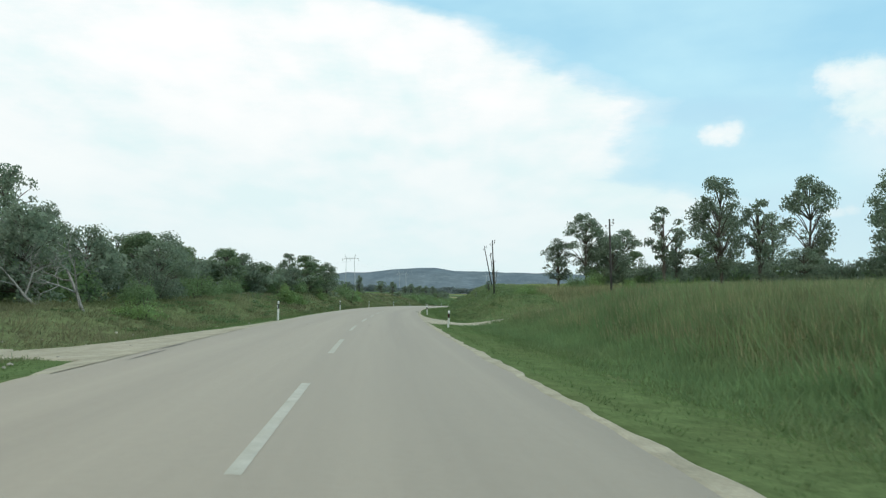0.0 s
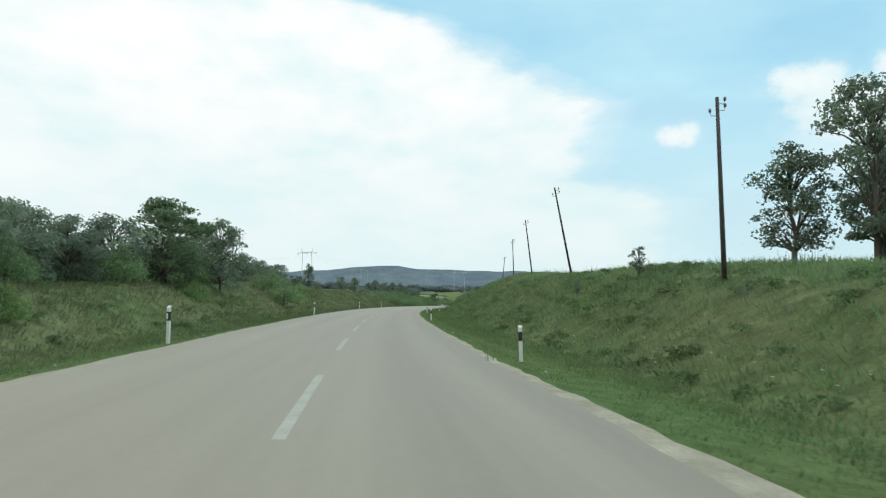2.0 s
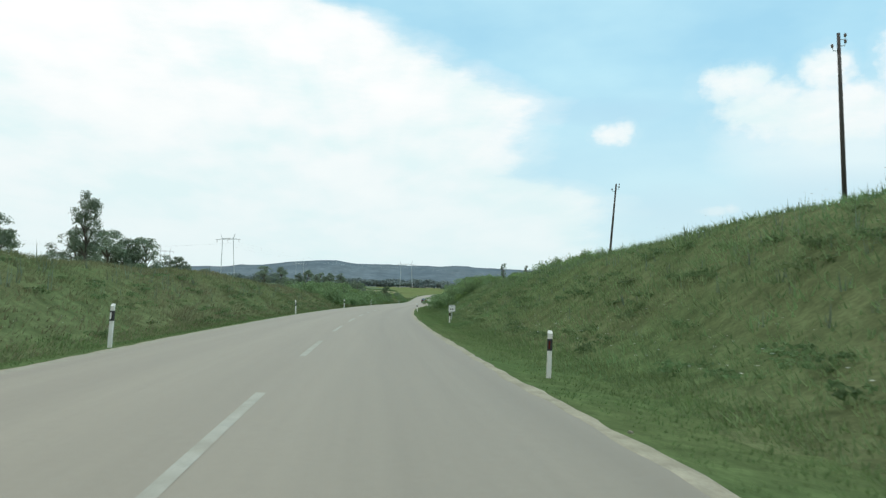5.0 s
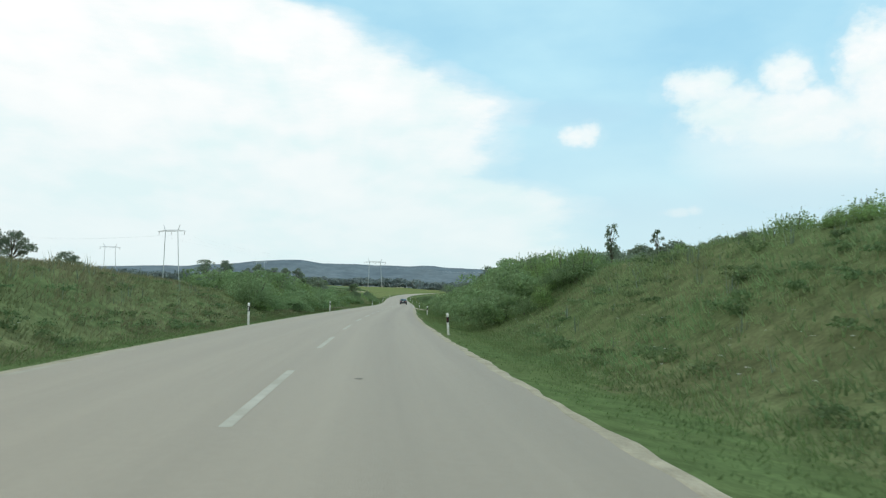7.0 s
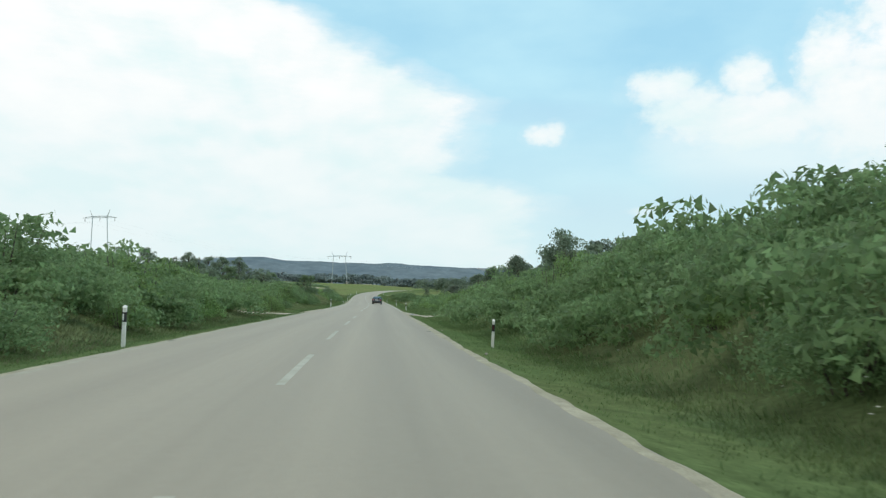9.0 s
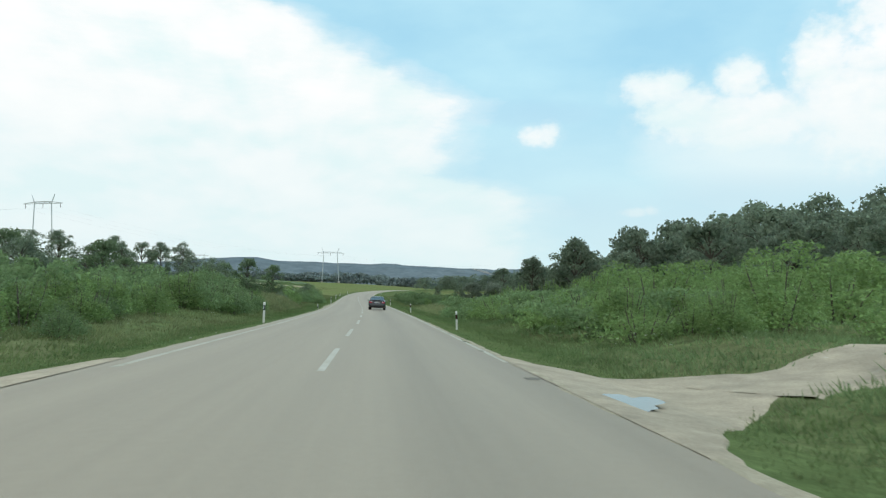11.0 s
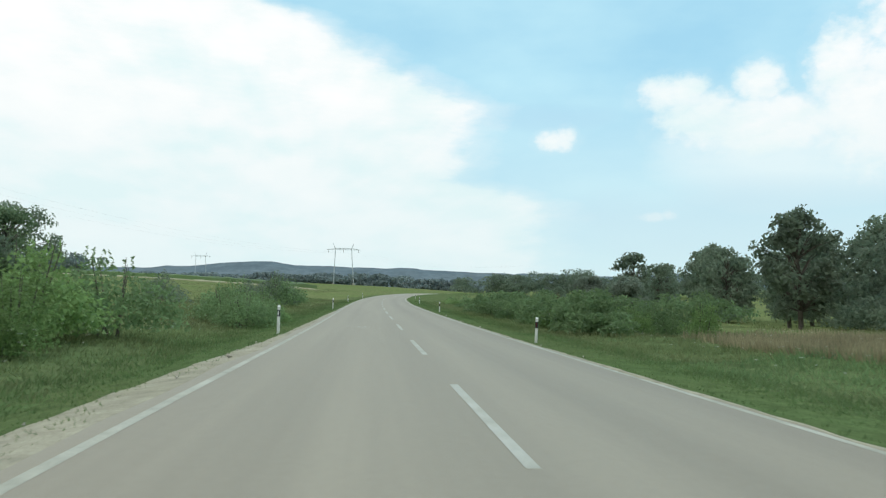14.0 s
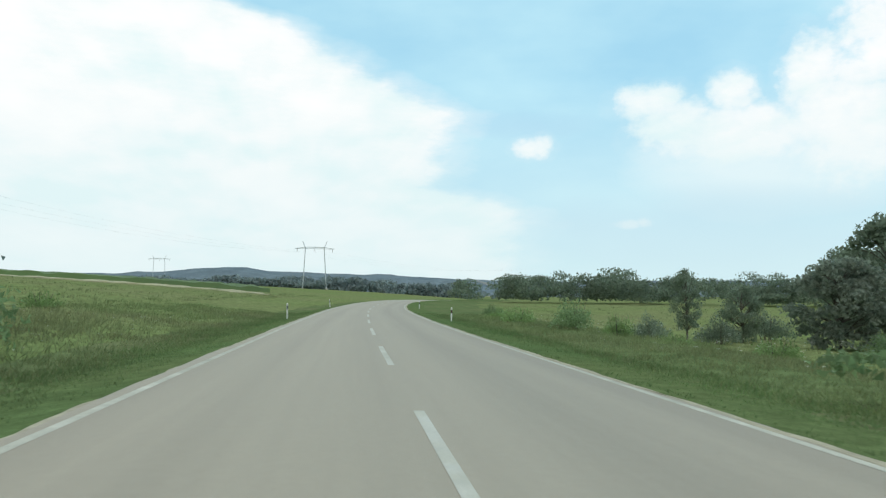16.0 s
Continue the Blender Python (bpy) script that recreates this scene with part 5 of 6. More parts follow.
def blades(n, u_of, y_of, h_of, width, per, seed, spread, lean=0.35):
    """Tufts of tapering blades on the ground."""
    r = np.random.default_rng(seed)
    y = y_of(r, n)
    u = u_of(r, n, y)
    x0, z0 = road_x(y) + u, ground_z(u, y) - 0.03
    h = h_of(r, n, u, y)
    keep = h > 0.02
    x0, y, z0, h = x0[keep], y[keep], z0[keep], h[keep]
    n = len(h)
    x0, y0, z0, h = (np.repeat(a, per) for a in (x0, y, z0, h))
    m = n * per
    a = r.uniform(0, 2 * np.pi, m)
    d = spread * np.sqrt(r.random(m))
    h = h * r.uniform(0.55, 1.15, m)
    bx, by = x0 + d * np.cos(a), y0 + d * np.sin(a)
    b = r.uniform(0, 2 * np.pi, m)
    w = width * (0.6 + 0.8 * r.random(m)) * (0.6 + 0.5 * h)
    dx, dy = np.cos(b) * w / 2, np.sin(b) * w / 2
    l = lean * h * r.random(m)
    tx, ty = bx + np.cos(a) * l, by + np.sin(a) * l
    v = np.stack([np.stack([bx - dx, by - dy, z0], 1), np.stack([bx + dx, by + dy, z0], 1), np.stack([tx, ty, z0 + h], 1)], 1).reshape(-1, 3)
    return v, np.arange(3 * m).reshape(-1, 3)


def on_track(u, y):
    """Where wheels keep the ground bare."""
    bad = np.zeros(u.shape, bool)
    for s, ey, eu in MOUTHS:
        bad |= (np.sign(u) == s) & (y > ey[0]) & (y < ey[-1]) & (np.abs(u) < np.interp(y, ey, eu) - 0.12)
    for fine, w in LANES:
        near = (np.abs(y - fine[:, 1].mean()) < 20) & (np.abs(u - fine[:, 0].mean()) < 30)
        k = np.nonzero(near)[0]
        if len(k):
            d = np.hypot(u[k, None] - fine[None, :, 0], y[k, None] - fine[None, :, 1])
            q = d.argmin(1)
            bad[k] |= d[np.arange(len(k)), q] < w[q] - 0.15
    return bad


def y_mix(lo, hi):
    return lambda r, n: r.uniform(lo, hi, n)


def verge_h(r, n, u, y):
    a = np.abs(u)
    h = 0.06 + 0.17 * smooth((a - 4.8) / 2.2) * r.random(n)
    return np.where(on_track(u, y), 0, h)


def bank_h(r, n, u, y):
    a = np.abs(u)
    h = np.interp(a, [6.2, 8, 11, 20], [0.12, 0.24, 0.29, 0.30]) * (0.6 + 0.6 * r.random(n))
    h = h * (0.9 + 0.25 * np.sin(u * 0.8 + y * 0.4) * np.sin(y * 0.23))
    h = h * np.where((y < 48) & (u > 0), 1.6, 1.0)
    return np.where(on_track(u, y), 0, h)


def stand_h(r, n, u, y):
    return np.where(on_track(u, y), 0, np.interp(u, [7, 9, 12, 30], [0.3, 0.55, 0.8, 0.85]) * (0.7 + 0.4 * r.random(n)) * np.interp(y, [5, 40, 50], [1.0, 1.0, 0.7]))


v, f = blades(98000, lambda r, n, y: (lambda q: q * (HALF + 0.26 + 0.12 * np.sin(y * 0.9) - np.where(q > 0, cut_of(y), 0) + 3.2 * r.random(n) ** 0.9))(np.where(r.random(n) < 0.5, -1, 1)), y_mix(2, 545), verge_h, 0.040, 5, 51, 0.24, 1.2)
add("verge_grass", mesh_of("verge_grass", v, f, GRASS), "short green grass on the road verge", "grass", kind="stuff")
for side, seed, mat, n_, y0, y1, label in ((1, 52, TALL_GRASS, 46000, 2, 430, "tall green meadow grass on the bank"), (-1, 57, BANK_GRASS, 34000, 2, 330, "tall seeding olive meadow grass on the bank"),
                                           (1, 65, FIELD_GRASS, 9000, 430, 545, "yellow-green meadow grass beside the verge"), (-1, 66, FIELD_GRASS, 17000, 330, 545, "yellow-green meadow grass beside the verge")):
    v, f = blades(n_, lambda r, n, y: side * (6.1 + 12 * r.random(n) ** 1.3), y_mix(y0, y1), bank_h, 0.065, 7, seed, 0.40, 1.2)
    add("bank_grass", mesh_of("bank_grass", v, f, mat), label, "grass", kind="stuff")
v, f = blades(8000, lambda r, n, y: 7.2 + 22 * r.random(n), y_mix(8, 50), stand_h, 0.06, 7, 58, 0.4, 0.9)
add("grass_stand", mesh_of("grass_stand", v, f, TALL_GRASS), "dense waist-high meadow grass beside the verge", "grass", kind="stuff")
v, f = blades(9500, lambda r, n, y: 9.5 + 24 * r.random(n), y_mix(8, 52), lambda r, n, u, y: stand_h(r, n, u, y) * 1.04, 0.038, 6, 59, 0.4, 0.4)
add("grass_stand", mesh_of("grass_stand", v, f, DRY_GRASS), "ripe yellowish seed heads over the tall grass", "grass", kind="stuff")
v, f = blades(8000, lambda r, n, y: 15 + 40 * r.random(n), y_mix(54, 76), lambda r, n, u, y: np.where(on_track(u, y), 0, 0.45 + 0.4 * r.random(n)), 0.06, 7, 67, 0.45, 0.5)
add("grass_stand", mesh_of("grass_stand", v, f, DRY_GRASS), "ripe yellowish meadow grass in front of the grove", "grass", kind="stuff")
for side, u0, wide, y0, y1, h0, n_, seed in ((1, 7.4, 15, 393, 421, 0.75, 9000, 68), (-1, 7.6, 6.5, 390, 412, 0.9, 6000, 69)):
    for k, mat, label in ((0, WEEDS, "waist-high yellow-green weeds beside the verge"), (1, DRY_GRASS, "ripe yellowish seed heads over the weeds")):
        v, f = blades(n_ // (1 + 3 * k), lambda r, n, y: side * (u0 + wide * r.random(n)), y_mix(y0, y1), lambda r, n, u, y: h0 * (0.6 + 0.5 * r.random(n)) * (1 + 0.15 * k) * smooth((np.abs(u) - u0 + 0.9) / 2.4), 0.06 - 0.02 * k, 7, seed + 10 * k, 0.4, 0.7)
        add("grass_stand", mesh_of("grass_stand", v, f, mat), label, "grass", kind="stuff")
v, f = blades(17000, lambda r, n, y: np.where(r.random(n) < 0.6, -1, 1) * (19 + 60 * r.random(n) ** 1.5), y_mix(4, 640), bank_h, 0.10, 6, 53, 0.5)
add("meadow_grass", mesh_of("meadow_grass", v, f, FIELD_GRASS), "rough meadow grass in the fields", "grass", kind="stuff")
v, f = blades(3600, lambda r, n, y: 11.5 + 7 * r.random(n), lambda r, n: np.clip(r.normal(431, 3.2, n), 422, 439), lambda r, n, u, y: 0.34 + 0.2 * r.random(n), 0.05, 7, 54, 0.3)
add("ripe_grass", mesh_of("ripe_grass", v, f, RIPE), "ripe tan grass stand beside the verge", "grass", kind="stuff")


v, f = blades(900, lambda r, n, y: np.interp(y, [80, 142, 205, 240], [12.5, 14.5, 14.5, 12.5]) + 2.4 * r.normal(size=n), y_mix(76, 236), lambda r, n, u, y: 0.30 + 0.35 * r.random(n), 0.045, 4, 63, 0.12, 0.3)
add("weed_stalks", mesh_of("weed_stalks", v, f, LEAF_DARK), "dark upright weed stalks on the crest of the bank", "weeds", kind="stuff")
v, f = blades(300, lambda r, n, y: -(9.5 + 3.5 * r.random(n)), y_mix(60, 262), lambda r, n, u, y: 0.4 + 0.5 * r.random(n), 0.05, 3, 64, 0.14, 0.3)
add("weed_stalks", mesh_of("weed_stalks", v, f, LEAF_DARK), "dark upright weed stalks on the bank", "weeds", kind="stuff")


def umbels(n, seed):
    r = np.random.default_rng(seed)
    y = r.uniform(55, 520, n)
    u = np.where(r.random(n) < 0.5, -1, 1) * (6.8 + 8 * r.random(n))
    ok = ~on_track(u, y)
    y, u = y[ok], u[ok]
    n = len(y)
    c = np.stack([road_x(y) + u, y, ground_z(u, y) + r.uniform(0.45, 0.9, n)], 1)
    v, f = [], []
    for k in range(6):
        a = k * math.pi / 3
        v.append(c + np.array([math.cos(a), math.sin(a), 0.25 * math.sin(3 * a)]) * r.uniform(0.018, 0.05, n)[:, None])
    v = np.stack(v, 1).reshape(-1, 3)
    b = np.arange(n)[:, None] * 6
    f = np.concatenate([b + [0, 1, 2, 3], b + [0, 3, 4, 5]])
    return v, f


v, f = umbels(9000, 61)
add("wild_flowers", mesh_of("wild_flowers", v, f, UMBEL), "small white flower heads in the tall grass", "flowers", kind="stuff")

# loose stones along the crumbling shoulder
rs = random.Random(9)
stone_bm = bmesh.new()
bmesh.ops.create_icosphere(stone_bm, subdivisions=1, radius=1)
for q in stone_bm.verts:
    q.co *= rs.uniform(0.75, 1.2)
stone_me = bpy.data.meshes.new("stone")
stone_bm.to_mesh(stone_me)
stone_bm.free()
stone_me.materials.append(STONE)
for u, y in [(rs.uniform(4.3, 6.2), rs.uniform(47, 59)) for _ in range(34)] + [(-rs.uniform(4.1, 4.9), rs.uniform(405, 432)) for _ in range(14)] + \
        [(rs.choice((-1, 1)) * rs.uniform(4.1, 4.6), rs.uniform(60, 480)) for _ in range(40)] + [(-rs.uniform(5, 10), rs.uniform(13, 36)) for _ in range(16)]:
    x, yy, z = at_road(u, y, 0.03)
    s = rs.uniform(0.018, 0.05)
    add("stone", stone_me, "pale loose limestone lump on the shoulder", "stone", "loose stones", m=pose(x, yy, z, rs.uniform(0, 90), 0, rs.uniform(0, 360)) @ Matrix.Diagonal((s * 1.4, s, s * 0.7, 1)))

# ---------------------------------------------------------------- fields, far woods and hills


def field_strip(name, pts, width, h, mat, label, category):
    """A low crop strip across the fields, a block of jagged height."""
    r = np.random.default_rng(len(name))
    (x0, y0), (x1, y1) = pts
    n = 120
    t = np.linspace(0, 1, n)
    d = np.array([x1 - x0, y1 - y0], float)
    nrm = np.array([-d[1], d[0]]) / np.linalg.norm(d)
    rows = []
    for k, (off, lift) in enumerate(((0, -0.3), (0.02, 1), (0.25, 1), (0.5, 1), (0.75, 1), (0.98, 1), (1, -0.3))):
        x = x0 + d[0] * t + nrm[0] * width * off
        y = y0 + d[1] * t + nrm[1] * width * off
        z = ground_z(x - road_x(np.clip(y, -140, 800)), y) + (h * (1 + 0.12 * r.normal(size=n)) if lift > 0 else -0.3)
        rows.append(np.stack([x, y, z], 1))
    v = np.stack(rows, 1).reshape(-1, 3)
    k = len(rows)
    i = np.arange((n - 1) * (k - 1))
    rr_, c = i // (k - 1), i % (k - 1)
    a = rr_ * k + c
    return add(name, mesh_of(name, v, np.stack([a, a + 1, a + k + 1, a + k], 1), mat), label, category, kind="stuff")


field_strip("maize_field", [(-150, 615), (30, 640)], 30, 0.9, CORN, "far strip of green maize across the field", "crop")
field_strip("mown_field", [(-140, 596), (30, 622)], 12, 0.15, STUBBLE, "pale mown strip beside the maize", "crop")


def far_wood(name, spots, seed, label, mat, count=620, size=0.10):
    """Crowns of distant trees: clumps of large leaf sprays in one mesh."""
    r = np.random.default_rng(seed)
    V, F, n0 = [], [], 0
    for x, y, h, w in spots:
        z = ground_z(x - float(road_x(min(y, 800))), y)
        blobs = [(x + r.normal() * w * 0.35, y + r.normal() * w * 0.35, z + h * q, w * r.uniform(0.25, 0.42), w * r.uniform(0.25, 0.42), h * r.uniform(0.16, 0.26)) for q in (0.2, 0.3, 0.4, 0.5, 0.62, 0.7, 0.8)]
        p, d = blob_points(blobs, count, r, 0.6)
        v, f = leaves_at(p, d, max(0.5, w * size), r, 0.8, True)
        V.append(v)
        F.append(f + n0)
        n0 += len(v)
    return add(name, mesh_of(name, np.concatenate(V), np.concatenate(F), mat), label, "woodland", kind="stuff")


rf = random.Random(17)
belt, edge_wood = [], []
for i in range(56):  # belt of trees beyond the first fields
    t = i / 69
    belt.append((-190 + 420 * t + rf.uniform(-8, 8), 930 + 60 * math.sin(t * 5) + rf.uniform(-25, 25), rf.uniform(5, 9), rf.uniform(16, 26)))
for i in range(34):
    t = i / 33
    belt.append((-260 + 200 * t + rf.uniform(-6, 6), 700 + 30 * t + rf.uniform(-10, 10), rf.uniform(5, 8), rf.uniform(12, 18)))
for i in range(60):  # wood on the right beyond the meadows
    t = i / 59
    edge_wood.append((92 + 120 * t + rf.uniform(-6, 6), 690 - 70 * t + rf.uniform(-16, 16), rf.uniform(5.5, 10.5), rf.uniform(7, 12)))
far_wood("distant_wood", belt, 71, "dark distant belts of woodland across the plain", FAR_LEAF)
far_wood("distant_wood", edge_wood, 79, "dark green wood beyond the meadows", LEAF_DARK, 1000, 0.065)
field_strip("pale_field", [(-40, 1090), (220, 1090)], 60, 0.6, STUBBLE, "pale distant stubble field", "crop")


def hill(name, dist, depth, prof, mat, seed, label):
    """A long wooded ridge round the viewpoint: its height follows the skyline."""
    r = np.random.default_rng(seed)
    az = np.linspace(prof[0][0], prof[-1][0], 260)
    el = np.interp(az, [p[0] for p in prof], [p[1] for p in prof])
    rows = []
    for k, s in ((0.0, 0.0), (0.25, 0.32), (0.5, 0.62), (0.75, 0.86), (1.0, 1.0), (1.2, 0.8)):
        d = dist + depth * k
        rough = r.normal(size=len(az))
        rough = np.convolve(rough, np.ones(3) / 3, "same")
        h = (d * np.tan(np.radians(el)) * s + (dist * 0.0011 * rough if 0 < k <= 1 else 0)) + (2 if k else -10)
        rows.append(np.stack([20 + d * np.sin(np.radians(az)), 250 + d * np.cos(np.radians(az)), h], 1))
    v = np.stack(rows, 1).reshape(-1, 3)
    n, k = len(az), len(rows)
    i = np.arange((n - 1) * (k - 1))
    q, c = i // (k - 1), i % (k - 1)
    a = q * k + c
    return add(name, mesh_of(name, v, np.stack([a, a + k, a + k + 1, a + 1], 1), mat), label, "hill", kind="structure")


RIDGE = [(-60, 0.8), (-40, 1.1), (-20, 1.5), (-9, 1.95), (-6, 2.08), (-4, 2.28), (-2.2, 2.45), (-0.6, 2.36), (1, 2.18), (3, 2.08), (5, 2.03), (8, 1.98), (10, 1.88), (12, 1.78), (14.5, 1.68), (16, 1.55), (17.5, 1.3), (20, 1.05), (26, 0.9), (40, 0.8), (70, 0.6)]
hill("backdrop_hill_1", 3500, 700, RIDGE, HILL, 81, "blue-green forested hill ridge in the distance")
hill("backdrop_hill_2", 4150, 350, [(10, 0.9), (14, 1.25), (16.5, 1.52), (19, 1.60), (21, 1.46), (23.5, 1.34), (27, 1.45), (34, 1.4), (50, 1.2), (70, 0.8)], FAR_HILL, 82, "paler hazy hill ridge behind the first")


def quarry_scar():
    """A bare pale cut that slants down the end of the first ridge."""
    rows = []
    for i in range(9):
        t = i / 8
        az, k = 14.9 + 1.7 * t, 0.93 - 0.34 * t
        d = 3500 + 700 * k - 14
        crest = float(np.interp(az, [p[0] for p in RIDGE], [p[1] for p in RIDGE]))
        share = float(np.interp(k, [0, 0.25, 0.5, 0.75, 1.0], [0, 0.32, 0.62, 0.86, 1.0]))
        z = (3500 + 700 * k) * math.tan(radians(crest)) * share + 3
        w = 3.2 + 2.5 * math.sin(3.1 * t)
        x, y = 20 + d * math.sin(radians(az)), 250 + d * math.cos(radians(az))
        rows += [(x, y, z - w), (x, y, z + w)]
    f = [(2 * i, 2 * i + 2, 2 * i + 3, 2 * i + 1) for i in range(8)]
    return add("trim_hill_scar", mesh_of("trim_hill_scar", rows, f, QUARRY), "pale bare quarry cut on the far hillside", "hill", kind="structure")


quarry_scar()

# ---------------------------------------------------------------- the black saloon car
from mathutils.bvhtree import BVHTree

# stations from the tail: y, half width, underside, shoulder, crown
STATIONS = [(0.00, 0.800, 0.34, 0.955, 1.035), (0.10, 0.845, 0.27, 0.965, 1.055), (0.28, 0.880, 0.22, 0.970, 1.065), (0.60, 0.903, 0.20, 0.965, 1.060), (1.00, 0.910, 0.19, 0.950, 1.040),
            (1.60, 0.908, 0.18, 0.930, 0.985), (2.30, 0.905, 0.18, 0.915, 0.965), (3.00, 0.903, 0.18, 0.900, 0.960), (3.50, 0.900, 0.19, 0.870, 0.925), (4.00, 0.880, 0.20, 0.815, 0.860),
            (4.28, 0.830, 0.21, 0.750, 0.785), (4.44, 0.730, 0.23, 0.680, 0.700), (4.52, 0.600, 0.27, 0.610, 0.620)]


def car_body_mesh():
    bm = bmesh.new()
    rings = []
    for i, (y, hw, zb, zs, zt) in enumerate(STATIONS):
        pts = [(0, zb), (0.70 * hw, zb), (0.94 * hw, zb + 0.05), (0.995 * hw, 0.42 if zs > 0.7 else 0.36), (hw, 0.56 if zs > 0.7 else 0.44), (hw, zs - 0.26 if zs > 0.7 else 0.5), (0.985 * hw, zs - 0.12),
               (0.955 * hw, zs - 0.03), (0.90 * hw, zs + 0.02), (0.72 * hw, zs + (zt - zs) * 0.62), (0.40 * hw, zt - 0.012), (0, zt)]
        shift = (0.10, 0.07, 0.02, 0.0, 0.0, 0.035, 0.085, 0.095, 0.085, 0.075, 0.07, 0.07) if i == 0 else ((0.02,) * 3 + (0.0,) * 9 if i == 1 else (0.0,) * 12)
        right = [bm.verts.new((x, y + s, z)) for (x, z), s in zip(pts, shift)]
        left = [right[0]] + [bm.verts.new((-v.co.x, v.co.y, v.co.z)) for v in right[1:-1]] + [right[-1]]
        rings.append((right, left))
    for (r0, l0), (r1, l1) in zip(rings, rings[1:]):
        for k in range(11):
            bm.faces.new((r0[k], r1[k], r1[k + 1], r0[k + 1]))
            bm.faces.new((l0[k + 1], l1[k + 1], l1[k], l0[k]))
    for (r, l), flip in ((rings[0], False), (rings[-1], True)):
        for k in range(11):
            q = [r[k], r[k + 1], l[k + 1], l[k]]
            q = [v for i, v in enumerate(q) if v not in q[:i]]
            bm.faces.new(q[::-1] if flip else q)
    bmesh.ops.recalc_face_normals(bm, faces=bm.faces)
    me = bpy.data.meshes.new("body_cage")
    bm.to_mesh(me)
    bm.free()
    ob = new("body_cage", me)
    sub = ob.modifiers.new("round", "SUBSURF")
    sub.levels = sub.render_levels = 2
    cutters = []
    for y in (1.0, 3.76):
        for s in (-1, 1):
            cb = bmesh.new()
            bmesh.ops.create_cone(cb, cap_ends=True, segments=40, radius1=0.372, radius2=0.372, depth=0.5)
            bmesh.ops.transform(cb, matrix=pose(s * 0.80, y, 0.325, 0, 90, 0), verts=cb.verts)
            cm = bpy.data.meshes.new("cutter")
            cb.to_mesh(cm)
            cb.free()
            c = new("cutter", cm)
            cutters.append(c)
            mod = ob.modifiers.new("arch", "BOOLEAN")
            mod.operation, mod.object, mod.solver = "DIFFERENCE", c, "EXACT"
    dg = bpy.context.evaluated_depsgraph_get()
    out = bpy.data.meshes.new_from_object(ob.evaluated_get(dg))
    for c in cutters + [ob]:
        bpy.data.objects.remove(c)
    out.name = "car_body"
    out.materials.clear()
    out.materials.append(PAINT_BLACK)
    for p in out.polygons:
        p.use_smooth = True
    out.set_sharp_from_angle(angle=radians(38))
    return out


# greenhouse levels: z, rear y, front y, half width, end of the rear side glass, start of the front pillar
LEVELS = [(0.90, 0.50, 3.46, 0.815, 0.98, 3.06), (0.955, 0.60, 3.32, 0.800, 1.02, 2.96), (1.05, 0.78, 3.08, 0.770, 1.10, 2.80), (1.15, 0.97, 2.86, 0.730, 1.20, 2.66), (1.25, 1.17, 2.64, 0.685, 1.32, 2.53),
          (1.325, 1.34, 2.47, 0.645, 1.46, 2.42), (1.37, 1.46, 2.34, 0.600, 1.62, 2.26), (1.40, 1.60, 2.20, 0.500, 1.74, 2.12), (1.415, 1.76, 2.05, 0.300, 1.84, 2.0)]


def greenhouse():
    """Vertices of the cabin above the belt line, and its faces sorted by what they are."""
    V, n = [], 15
    for z, yr, yf, w, yc, ya in LEVELS:
        bow = 0.10
        half = [(0, yr), (0.3 * w, yr + bow * 0.09), (0.6 * w, yr + bow * 0.36), (0.86 * w, yr + bow * 0.9), (0.95 * w, yr + bow * 1.5), (0.988 * w, min(yr + 0.28, yc - 0.02)), (w, yc), (w * 1.005, 1.97), (w * 1.005, 2.05), (w * 0.99, ya),
                (0.955 * w, max(ya + 0.03, yf - 0.20)), (0.87 * w, yf - 0.12), (0.6 * w, yf - 0.05), (0.3 * w, yf - 0.012), (0, yf)]
        for s in (1, -1):
            V += [(s * x, y, z) for x, y in half]
    kind = {}
    for lv in range(len(LEVELS) - 1):
        glazed = 1 <= lv <= 4
        for s in range(2):
            for k in range(n - 1):
                a = lv * 2 * n + s * n + k
                f = (a, a + 2 * n, a + 2 * n + 1, a + 1) if s == 0 else (a, a + 1, a + 2 * n + 1, a + 2 * n)
                name = "shell"
                if glazed:
                    name = "rear_window" if k < 3 else ("rear_side_window" if k == 6 else ("front_side_window" if k == 8 else ("windscreen" if k >= 11 else "shell")))
                if "side" in name:
                    name += str(s)
                kind.setdefault(name, []).append(f)
    top = (len(LEVELS) - 1) * 2 * n
    kind["shell"] += [(top + k, top + n + k, top + n + k + 1, top + k + 1) for k in range(n - 1)]
    return V, kind


